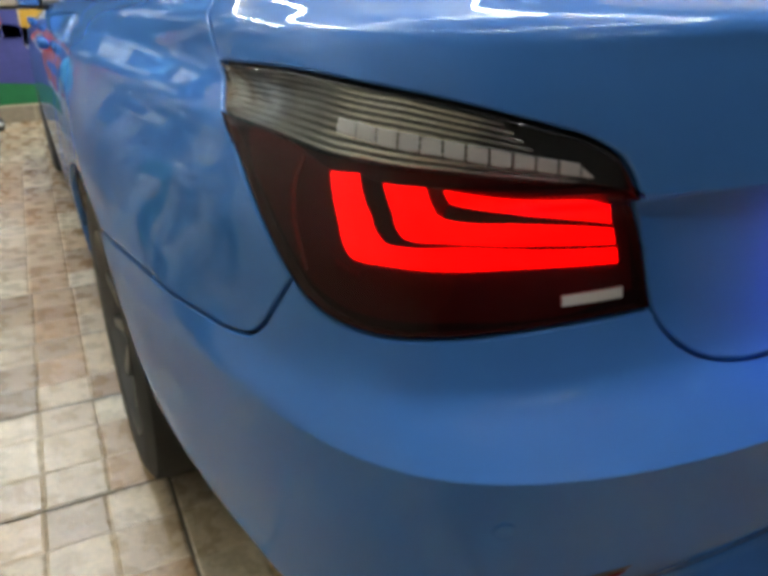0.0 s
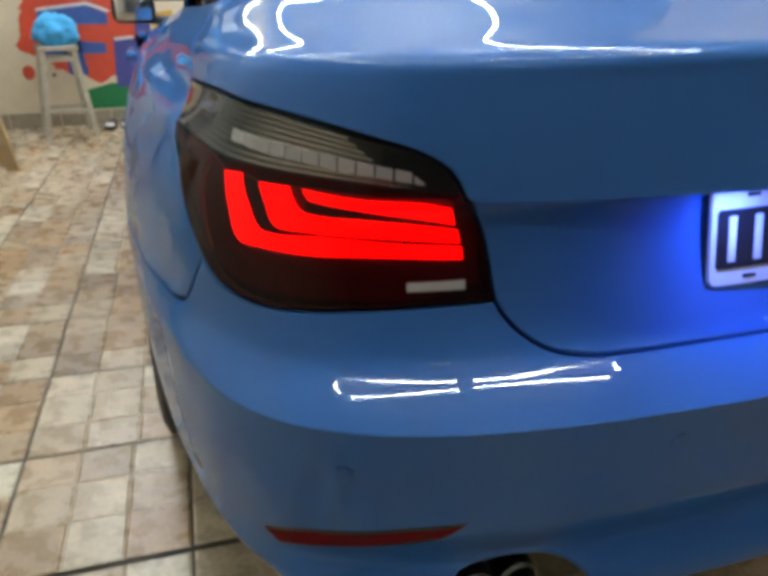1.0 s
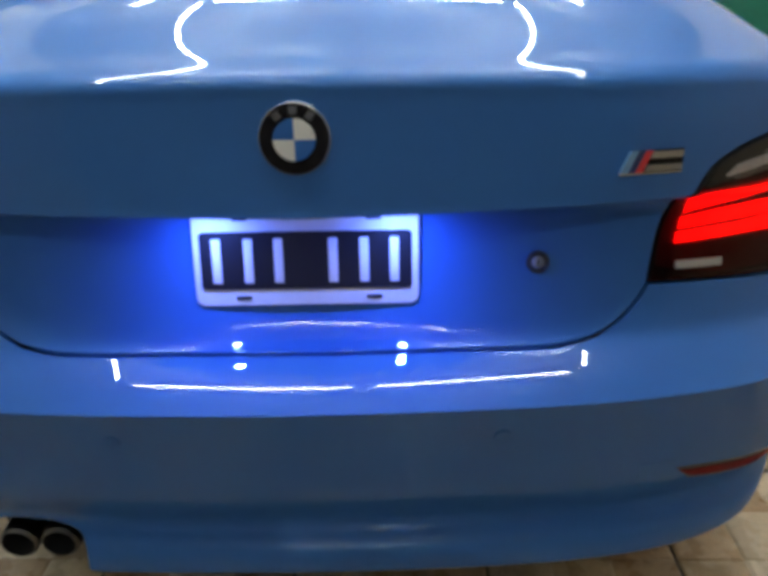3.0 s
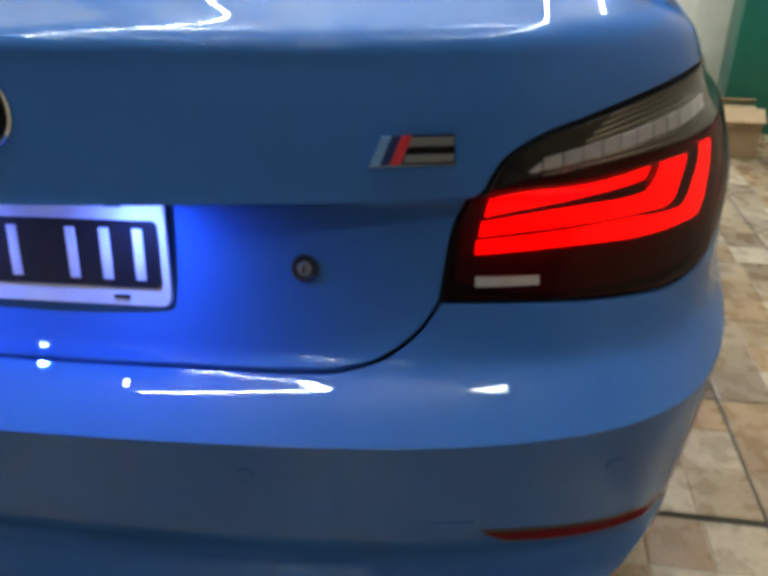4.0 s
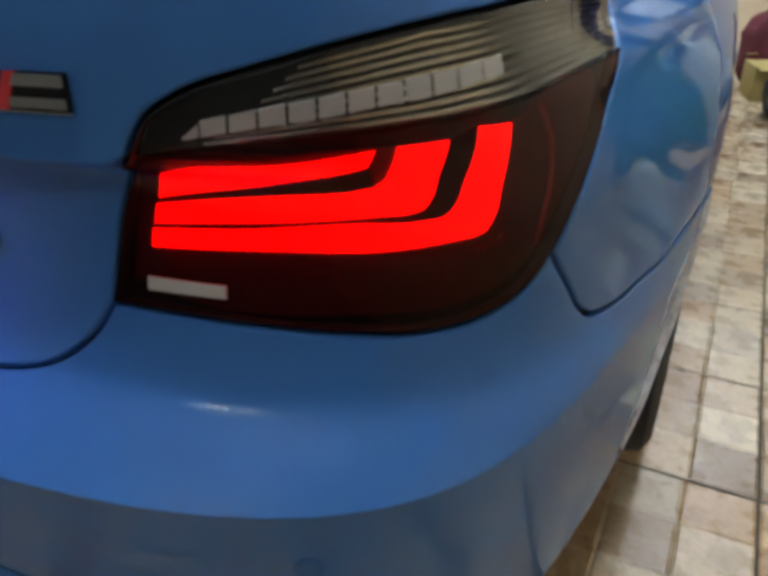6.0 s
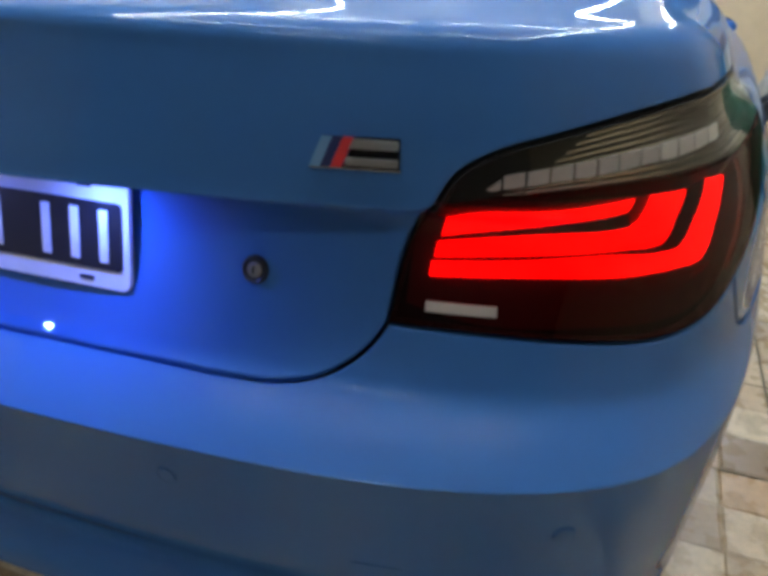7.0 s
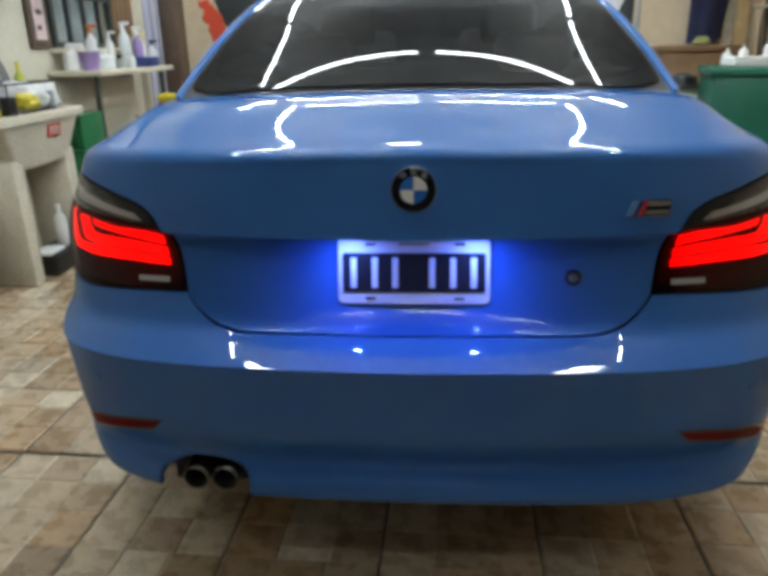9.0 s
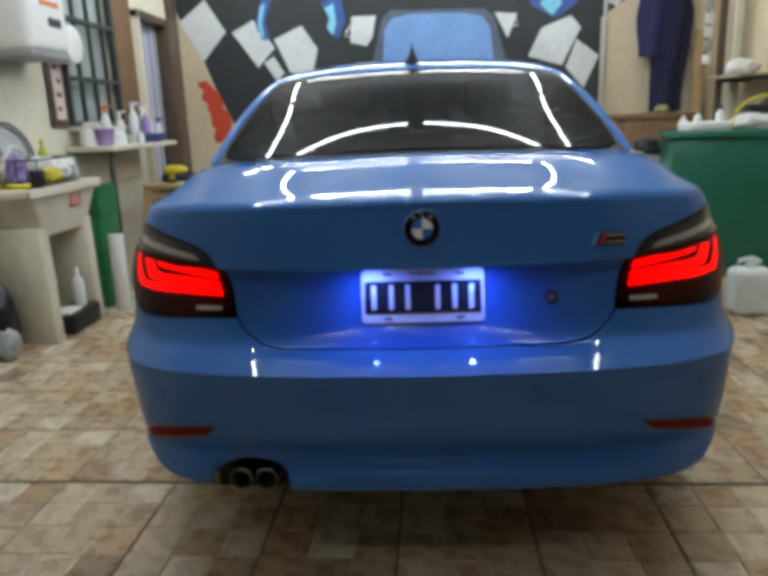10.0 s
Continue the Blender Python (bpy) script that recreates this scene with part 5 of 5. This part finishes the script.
def dish_rack():
    r = thing("dish_rack", (-2.20, 2.36, .88), "black wire rack holding sponges on the sink", "rack")
    for z in (.012, .15):
        part("hoop", tube_along([(-.20, -.22, z), (.16, -.22, z), (.16, .2, z), (-.20, .2, z)], .005, 8, True), black_plastic, r)
    for k in range(7):
        x = -.20 + .06 * k
        part("wire", tube_along([(x, -.22, .012), (x, -.22, .15)], .004, 6), black_plastic, r)
    for x, m in ((-.10, yellow), (.06, yellow)):
        part("foot_sponge", box((.11, .06, .028), (x, -.25, .014), .008), m, r)
    return r


dish_rack()


def lump(name, at, size, mat, label, category, seed=0, turn=0):
    """A crumpled soft thing lying on its support."""
    bm = bmesh.new()
    bmesh.ops.create_icosphere(bm, subdivisions=4, radius=1)
    for v in bm.verts:
        p = v.co.copy()
        d = 1 + .22 * noise.noise(p * 1.7 + Vector((seed * 3.1, 0, 0))) + .12 * noise.noise(p * 4.3 + Vector((0, seed, 0))) + .05 * noise.noise(p * 9)
        v.co = p * d
    low = min(v.co.z for v in bm.verts) * .75
    for v in bm.verts:
        v.co.z = max(v.co.z, low) - low
        v.co = Vector((v.co.x * size[0] / 2, v.co.y * size[1] / 2, v.co.z * size[2] / 1.9))
    bm.transform(pose(0, 0, 0, 0, 0, turn))
    ob = part(name, smooth(bm, 80), mat, None)
    ob.location = at
    return tagged(ob, label, category)


lump("cleaning_cloth", (-2.28, 2.30, .892), (.16, .16, .16), purple, "crumpled lilac and white cleaning cloth on the sink", "cloth", 1)
lump("cleaning_cloth", (-2.14, 2.44, .892), (.14, .20, .09), yellow, "crumpled yellow cleaning cloth in the rack", "cloth", 2)
lump("folded_towel", (-2.20, 2.52, .892), (.26, .2, .16), white_plastic, "folded pale towel on the sink rack", "towel", 3)
pan = thing("round_pan", (-2.30, 2.46, 0.905), "dark round pan leaning on the wall", "pan")
part("pan_body", lathe([(.15, 0), (.16, .01), (.16, .03), (.145, .032), (.14, .012)], 36, pose(-.06, 0, .165, 0, 72, 0)), grey_plastic, pan)
part("pan_rim", lathe([(.158, .028), (.166, .030), (.166, .038), (.155, .038)], 36, pose(-.06, 0, .165, 0, 72, 0), cap=False), black_plastic, pan)


def crate(z, k):
    c = thing("stacking_crate", (-2.19 + .004 * k, 3.04, z), "green plastic stacking crate", "crate", "green crates")
    for x in (-.085, .085):
        part("side_panel", box((.012, .28, .20), (x, 0, .10), .004), crate_green, c)
    for y in (-.14, .14):
        part("end_panel", box((.17, .012, .20), (0, y, .10), .004), crate_green, c)
    part("crate_floor", box((.16, .27, .01), (0, 0, .006)), crate_green, c)
    part("crate_rim", box((.186, .30, .018), (0, 0, .192), .005), crate_green, c)
    for x in (-.05, .05):
        part("rib", box((.012, .008, .15), (x, -.149, .09), .002), crate_green, c)


for k in range(4):
    crate(.205 * k, k)
roll = tagged(part("paper_roll", lathe([(.048, 0), (.05, .004), (.05, .50), (.048, .505), (.02, .505), (.02, .49)], 28, pose(-1.99, 2.86, 0)), white_plastic, None), "tall white roll standing on the floor", "roll")
tagged(part("tool_case", box((.18, .34, .12), (-2.13, 2.46, .06), .012), black_plastic, None), "small black case under the sink", "case")


def bottle(at, r, hgt, mat, cap_mat, label, spray=False):
    b = thing("bottle", at, label, "bottle", "garage bottles")
    part("bottle_body", lathe([(r * .9, 0), (r, .006), (r, hgt * .62), (r * .85, hgt * .70), (r * .35, hgt * .80), (r * .33, hgt * .84)], 24), mat, b)
    part("cap", lathe([(r * .40, hgt * .84), (r * .40, hgt * .97), (r * .3, hgt)], 20), cap_mat, b)
    if spray:
        part("trigger", box((r * 2.2, r * .5, r * .55), (r * .5, 0, hgt * 1.0), r * .15), cap_mat, b)
    return b


bottle((-2.11, 2.52, .12), .035, .24, white_plastic, white_plastic, "white squeeze bottle on a black case")
tagged(part("flat_tray", box((.12, .16, .02), (-2.12, 2.36, .131), .006), white_plastic, None), "flat white tray on a black case", "tray")
lump("refuse_bag", (-2.29, 1.93, 0), (.20, .30, .46), bag_black, "glossy black refuse bag beside the sink", "bag", 8)
lump("clear_bag", (-2.20, 1.88, 0), (.10, .16, .18), grey_plastic, "crumpled clear plastic bag on the floor", "bag", 9)
bottle((-2.30, 2.70, .88), .032, .25, material("lime_liquid", (.42, .46, .04), rough=.3), yellow, "lime green detergent bottle on the sink")

leaning = part("leaning_board", box((.016, .42, .13), (0, 0, .065), .004), paper, None)
leaning.matrix_world = pose(-2.22, 2.74, .882, 0, -14, 0)
tagged(leaning, "cream board leaning on the sink edge", "board")
coil = thing("coiled_hose", (-2.24, 2.22, .90), "white and lilac hose coiled on the sink", "hose")
for k, (r, m) in enumerate(((.085, white_plastic), (.072, purple), (.095, white_plastic), (.062, purple))):
    part("turn", tube_along([(.012 * k + .02 * math.sin(a), r * math.cos(a), r + .012 + r * math.sin(a)) for a in np.linspace(0, 2 * math.pi, 25)[:-1]], .008, 8, True), m, coil)
bucket = thing("small_bucket", (-2.16, 3.10, .882), "small lilac bucket beside the sink rack", "bucket")
part("bucket_body", lathe([(.045, 0), (.05, .004), (.065, .11), (.068, .115), (.062, .115), (.048, .008)], 28, cap=False), purple, bucket)
part("bucket_base", lathe([(.047, .0), (.047, .006)], 28), purple, bucket)
bucket.location = (-2.17, 3.30, 1.0625)
for k, (x, y, m) in enumerate(((-2.10, 2.60, grey_plastic), (-2.08, 2.20, black_plastic), (-2.32, 2.06, grey_plastic))):
    jar = thing("tin_can", (x, y, .88), "small dark tin standing on the sink", "tin", "tins on the sink")
    part("tin_body", lathe([(.036, 0), (.038, .003), (.038, .085), (.036, .09)], 24), m, jar)
    part("tin_lid", lathe([(.037, .09), (.037, .097), (.03, .099)], 24), alloy, jar)
# counter with bottles
counter = thing("wall_counter", (-2.225, 3.80, 0), "grey stone counter on dark brackets", "counter")
part("counter_top", box((.35, 1.25, .035), (0, 0, 1.045), .006), concrete, counter)
for y in (-.55, .55):
    part("bracket_post", box((.03, .03, 1.03), (.10, y, .515), .004), iron, counter)
part("apron", box((.02, 1.15, .22), (-.15, 0, .90), .004), pale_wall, counter)
rng = random.Random(7)
spots = [(-.05, -.52, .055, .15, white_plastic, white_plastic), (.03, -.40, .035, .27, white_plastic, orange), (.04, -.28, .075, .12, milky, milky), (.06, -.10, .02, .08, grey_plastic, black_plastic), (.10, .02, .03, .10, milky, white_plastic),
         (-.06, .05, .032, .24, white_plastic, white_plastic), (.0, .16, .035, .30, milky, white_plastic), (.07, .24, .034, .26, purple, white_plastic), (-.05, .30, .036, .31, milky, purple), (.04, .36, .035, .24, white_plastic, yellow),
         (.10, .42, .03, .18, white_plastic, blue_plastic), (-.04, .46, .034, .28, milky, white_plastic), (.06, .54, .032, .16, white_plastic, grey_plastic)]
for x, y, r, hg, m, c in spots:
    bottle((-2.225 + x, 3.80 + y, 1.0625), r, hg, m, c, "plastic cleaning bottle on the counter", rng.random() < .4)
box_blue = tagged(part("parts_box", box((.16, .22, .07), (-2.14, 4.08, 1.0975), .006), blue_plastic, None), "dark blue box on the counter", "box")


def stool(at, hgt, mat, label, turn=0, half=.15, foot=.21, board=.02):
    s = thing("wooden_stool", at, label, "stool", "wooden stools")
    s.rotation_euler[2] = math.radians(turn)
    part("seat", box((half * 2.1, half * 2.1, .035), (0, 0, hgt - .0175), .006), mat, s)
    for sx in (-1, 1):
        for sy in (-1, 1):
            a, b = Vector((sx * foot, sy * foot, 0)), Vector((sx * half * .82, sy * half * .82, hgt - .035))
            leg = bmesh.new()
            v = [leg.verts.new(p + Vector((dx, dy, 0))) for p in (a, b) for dx, dy in ((-board, -.018), (board, -.018), (board, .018), (-board, .018))]
            leg.faces.new(v[3::-1]), leg.faces.new(v[4:])
            for k in range(4):
                leg.faces.new((v[k], v[(k + 1) % 4], v[4 + (k + 1) % 4], v[4 + k]))
            part("leg", leg, mat, s)
    for axis in (0, 1):
        for sgn in (-1, 1):
            for z, t in ((.20, foot - .02), (hgt - .09, half * .86)):
                size, at2 = ((t * 2, .02, .035), (0, sgn * t, z)) if axis == 0 else ((.02, t * 2, .035), (sgn * t, 0, z))
                part("rail", box(size, at2, .003), mat, s)
    return s


stool((-2.05, 4.45, 0), .70, wood, "pale wooden stool beneath the counter end", 8, board=.036)
stool((-1.98, 3.95, 0), .74, wood, "pale wooden stool with splayed legs", -5, board=.036)
stool((-1.52, 5.22, 0), .66, worn_wood, "worn grey wooden stool below the mural", 12, .13, .17)
lump("crumpled_rag", (-1.50, 5.22, .655), (.30, .26, .24), blue_cloth, "light blue cloth bundle on a stool", "cloth", 5, 20)
lump("dark_bundle", (-2.06, 4.42, .70), (.30, .22, .11), navy_cloth, "dark blue rag on a wooden stool", "cloth", 6)
drill = thing("power_drill", (-1.93, 3.95, .74), "yellow and black power drill on a stool", "drill")
part("drill_body", tube_along([(-.08, 0, .10), (-.02, 0, .105), (.06, 0, .10), (.10, 0, .10)], [.028, .036, .034, .016]), yellow, drill)
part("drill_grip", box((.045, .04, .10), (-.03, 0, .045), .012, pose(0, 0, 0, 0, 12, 0)), yellow, drill)
part("battery", box((.09, .06, .03), (-.04, 0, .015), .008), black_plastic, drill)
for k, x in enumerate((-1.90, -1.84)):
    bottle((x, 2.98 + .1 * k, 0), .04, .22, milky, blue_plastic, "clear bottle standing on the floor tiles")
shoes = thing("work_shoes", (-1.18, 5.44, 0), "pair of dark shoes by the skirting", "shoes")
for x in (-.06, .06):
    s = bmesh.new()
    add_box(s, (.085, .24, .06), (x, 0, .03), .025, segments=3)
    part("shoe", smooth(s), black_plastic, shoes)
    part("toe_cap", box((.07, .05, .03), (x, -.105, .045), .012), paper, shoes)

# ---- right side ----
bench = thing("green_workbench", (2.33, 3.54, 0), "green enamelled cabinet bench cluttered with parts", "workbench")
bench.rotation_euler[2] = math.radians(-12)
part("cabinet", box((1.06, .58, .96), (0, 0, .48), .012), bench_green, bench)
part("bench_top", box((1.10, .62, .05), (0, 0, .985), .01), bench_green, bench)
part("plinth", box((1.0, .5, .02), (0, 0, .01)), black_plastic, bench)
tagged(part("parts_tray", box((.30, .22, .06), (2.05, 3.58, 1.04), .01), white_plastic, None), "white tray of small parts on the bench", "tray")
lump("crumpled_paper", (2.38, 3.56, 1.01), (.34, .26, .12), paper, "crumpled white papers on the green bench", "papers", 11)
lump("dark_tool_heap", (2.62, 3.70, 1.01), (.30, .3, .24), black_plastic, "heap of dark tools on the bench", "tools", 12)
can = thing("jerry_can", (1.90, 2.42, 0), "milky white plastic jerry can on the floor", "can")
part("can_body", box((.22, .17, .27), (0, 0, .135), .04, segments=4), milky, can)
part("can_neck", lathe([(.035, .26), (.03, .29), (.03, .31)], 20), milky, can)
part("can_handle", tube_along([(-.09, 0, .26), (-.07, 0, .31), (.0, 0, .325), (.05, 0, .30)], .014), milky, can)
post_box = thing("cream_cupboard", (1.82, 4.12, 0), "cream cupboard with a black cap on top", "cupboard")
part("cupboard_body", box((.34, .40, .86), (0, 0, .43), .01), pale_wall, post_box)
part("cupboard_door", box((.30, .012, .78), (0, -.206, .43), .004), pale_wall, post_box)
cap = thing("peaked_cap", (1.80, 4.03, .86), "black cap lying on the cream cupboard", "cap")
part("crown", lathe([(.10, 0), (.10, .03), (.085, .075), (.04, .10)], 28), black_plastic, cap)
part("peak", box((.16, .10, .012), (0, -.12, .012), .006), black_plastic, cap)
crate_w = thing("wooden_crate", (2.22, 5.26, 0), "brown wooden chest against the wall", "crate")
part("chest_body", box((.62, .55, 1.08), (0, 0, .54), .012), brown_board, crate_w)
part("chest_lid", box((.66, .58, .05), (0, 0, 1.105), .008), brown_board, crate_w)
lump("green_rag", (2.30, 5.18, 1.13), (.14, .14, .08), material("moss_cloth", (.25, .27, .10), rough=.9, vary=.2, scale=12), "moss green rag on the wooden chest", "rag", 13)
pole = tagged(part("steel_pole", lathe([(.02, 0), (.02, TOP)], 20, pose(1.86, 5.60, 0)), pole_grey, None), "thin galvanised pole from floor to ceiling", "pole")


def hanging(name, x, y, z0, z1, wid, mat, label, seed):
    """Clothes on a hook: a folded tube of cloth, narrow at the top."""
    bm, rows, around = bmesh.new(), 26, 40
    rings = []
    for i in range(rows):
        t = i / (rows - 1)
        ww = wid * (.35 + .65 * min(1, t * 3.2)) * (1 - .28 * max(0, t - .55) / .45)
        ring = []
        for k in range(around):
            a = 2 * math.pi * k / around
            fold = 1 + .16 * math.sin(5 * a + seed + 2 * t) + .10 * noise.noise(Vector((math.cos(a) * 2, math.sin(a) * 2, t * 4 + seed)))
            ring.append(bm.verts.new((x + ww / 2 * fold * math.cos(a) + .03 * math.sin(3 * t + seed), y + .07 * fold * math.sin(a), z1 + (z0 - z1) * t)))
        rings.append(ring)
    for p, q in zip(rings, rings[1:]):
        for k in range(around):
            bm.faces.new((p[k], p[(k + 1) % around], q[(k + 1) % around], q[k]))
    bm.faces.new(rings[0]), bm.faces.new(rings[-1][::-1])
    bmesh.ops.recalc_face_normals(bm, faces=bm.faces)
    g = thing(name, (0, 0, 0), label, "clothes", "hanging clothes")
    part("garment", smooth(bm, 80), mat, g)
    part("hook", tube_along([(x, FRONT, z1 + .02), (x, FRONT - .10, z1 + .02), (x, FRONT - .11, z1 + .04)], .006, 8), iron, g)


hanging("hanging_overall", 2.44, 5.54, 1.14, 2.50, .34, navy_cloth, "navy overall hanging from a wall hook", 1.0)
hanging("hanging_jacket", 2.34, 5.53, 1.66, 2.46, .34, material("indigo_cloth", (.02, .02, .075), rough=.95, vary=.2, scale=12), "indigo jacket hanging from a wall hook", 2.3)
tagged(part("wall_board", box((.06, .02, .62), (2.70, FRONT - .01, 1.62), .004), pale_wall, None), "narrow pale board fixed to the wall", "board")
tagged(part("dark_strip", box((.10, .05, 1.15), (2.60, FRONT - .025, 1.75), .006), dark_wood, None), "dark timber upright against the wall", "timber")
for k, (x, y, hgt, lean) in enumerate(((2.60, 5.50, 1.75, 3.0), (2.72, 5.47, 1.90, 1.5), (2.84, 5.52, 1.60, -2.0))):
    plank = part("timber_plank", box((.105, .024, hgt), (0, 0, hgt / 2), .004), (worn_wood, wood, worn_wood)[k], None)
    plank.matrix_world = pose(x, y, 0.0, -4, lean, 0)
    tagged(plank, "long pale plank leaning on the wall", "plank", "leaning planks")
hose = thing("yellow_hose", (2.42, 3.52, 1.02), "looped yellow hose lying on the bench", "hose")
part("loop", tube_along([(-.20 + .20 * (1 - math.cos(a)), .02 * math.sin(3 * a), .012 + .20 * math.sin(a)) for a in np.linspace(0, math.pi, 15)], .011, 10), yellow, hose)
case = thing("machine_case", (2.44, 3.60, 1.01), "dark machine case with a grey band on the bench", "case")
part("case_body", box((.26, .20, .17), (0, 0, .085), .02, segments=3), black_plastic, case)
part("band", box((.262, .202, .035), (0, 0, .05), .006), grey_plastic, case)
for k, x in enumerate((1.93, 2.02, 2.16)):
    bottle((x, 3.66 - .03 * k, 1.01), .03, .11 + .03 * k, white_plastic, (white_plastic, grey_plastic, blue_plastic)[k], "small white bottle on the green bench")
wall_shelf = thing("wall_shelf", (2.76, 4.62, 1.40), "small pale shelf board on iron brackets", "shelf")
part("shelf_board", box((.37, .62, .022), (0, 0, .011), .003), worn_wood, wall_shelf)
for y in (-.24, .24):
    part("bracket", box((.30, .014, .03), (.03, y, -.015), .003), iron, wall_shelf)
lump("white_bag", (2.72, 4.56, 1.422), (.26, .24, .13), paper, "crumpled white plastic bag on the wall shelf", "bag", 31)
tagged(part("timber_post", box((.075, .06, 2.35), (2.83, 4.96, 1.175), .006), pale_wall, None), "pale timber post standing by the wall", "post")
tagged(part("dark_post", box((.05, .05, 2.30), (2.72, 4.99, 1.15), .005), dark_wood, None), "dark timber post standing by the wall", "post")
packets = thing("packet_strip", (2.60, 5.02, 1.52), "white packets on a hanging strip", "packets")
part("strip", box((.012, .006, .62), (0, 0, .31)), iron, packets)
for k in range(5):
    part("packet", box((.075, .02, .085), (.008 * (k % 2), -.014, .06 + .115 * k), .006, pose(0, 0, 0, 0, 6 * (k % 3 - 1), 0)), (paper, grey_plastic)[k % 3 == 1], packets)
part("hook", tube_along([(0, 0, .61), (0, .32, .66), (0, .62, .66)], .005, 6), iron, packets)


def carton(at, size, turn, label, mat=cardboard):
    c = thing("cardboard_box", at, label, "box", "cardboard boxes")
    c.rotation_euler[2] = math.radians(turn)
    part("carton_body", box(size, (0, 0, size[2] / 2), .004), mat, c)
    for s in (-1, 1):
        part("flap", box((size[0] * .98, size[1] * .42, .005), (0, s * size[1] * .60, size[2] + .015), 0, pose(0, 0, 0, -22 * s)), mat, c)


carton((1.42, 3.58, 0), (.26, .30, .24), 4, "tan cardboard box on the floor tiles")
carton((1.70, 3.02, 0), (.22, .26, .20), -8, "small tan cardboard box on the floor")
lump("black_bag", (1.42, 3.58, .255), (.28, .30, .17), bag_black, "shiny black bag on a cardboard box", "bag", 21)
lump("black_bag", (1.28, 4.15, 0), (.30, .34, .30), bag_black, "shiny black bag on the floor", "bag", 22)
carton((1.20, 4.72, 0), (.30, .30, .20), 12, "low yellowish cardboard box on the floor", material("yellowed_card", (.45, .36, .14), rough=.85, vary=.1, scale=8))
lump("maroon_blanket", (1.16, 4.98, .0), (.36, .36, .55), maroon_cloth, "crumpled maroon blanket on the floor", "cloth", 23)
lump("grey_bag", (1.55, 4.60, 0), (.30, .34, .46), grey_plastic, "crumpled grey bag on the floor", "bag", 24)

# ---- floor tiles: stone-print tiles with proud stones, laid slightly askew ----
PX, PY, SKEW = 0.3885, 0.400, math.radians(-1.613)
def tile_mesh(seed):
    rng2, bm = random.Random(seed), bmesh.new()
    n, g = 3, 0.0022
    xs = [0.002] + [PX * k / n + rng2.uniform(-.008, .008) for k in range(1, n)] + [PX - 0.004]
    ys = [0.002] + [PY * k / n + rng2.uniform(-.008, .008) for k in range(1, n)] + [PY - 0.004]
    for i in range(n):
        for j in range(n):
            x0, x1, y0, y1 = xs[i] + g, xs[i + 1] - g, ys[j] + g, ys[j + 1] - g
            hgt = rng2.uniform(-.0012, .0)
            low = [bm.verts.new(p) for p in ((x0 - g, y0 - g, -.0032), (x1 + g, y0 - g, -.0032), (x1 + g, y1 + g, -.0032), (x0 - g, y1 + g, -.0032))]
            b = .0035
            top = [bm.verts.new((px + rng2.uniform(-.002, .002), py + rng2.uniform(-.002, .002), hgt)) for px, py in ((x0 + b, y0 + b), (x1 - b, y0 + b), (x1 - b, y1 - b), (x0 + b, y1 - b))]
            bm.faces.new(top)
            for k in range(4):
                bm.faces.new((low[k], low[(k + 1) % 4], top[(k + 1) % 4], top[k]))
    mesh = bpy.data.meshes.new("tile")
    bm.to_mesh(mesh)
    bm.free()
    mesh.materials.append(stone_tile)
    return mesh


variants = [tile_mesh(100 + k) for k in range(8)]
turn_floor = Matrix.Rotation(-SKEW, 4, "Z")
# lines of the grid lie at a = 0.687 + i * PX and b = 0.162 + j * PY in the floor's own axes
ca, sa = math.cos(SKEW), math.sin(SKEW)
rng3, far_tiles = random.Random(5), []
for i in range(-9, 7):
    for j in range(-13, 15):
        a, b = 0.687 + i * PX, 0.162 + j * PY
        if j == 0:
            b -= 0.010
        x, y = a * ca - b * sa, a * sa + b * ca
        if not (LEFT - .40 < x < RIGHT and BACK - .38 < y < FRONT):
            continue
        m = Matrix.Translation((x, y, rng3.uniform(-.0008, 0))) @ Matrix.Rotation(SKEW, 4, "Z")
        if -.9 < y < 5.7:
            ob = new("tile", variants[rng3.randrange(8)])
            ob.parent, ob.matrix_local = floor, m
        else:
            far_tiles.append((variants[rng3.randrange(8)], m))
rest = bmesh.new()
for me, m in far_tiles:
    k = len(rest.verts)
    rest.from_mesh(me)
    rest.verts.ensure_lookup_table()
    for v in rest.verts[k:]:
        v.co = m @ v.co
rest_ob = part("far_tiles", rest, stone_tile, floor)
rest_ob["kind"] = "stuff"
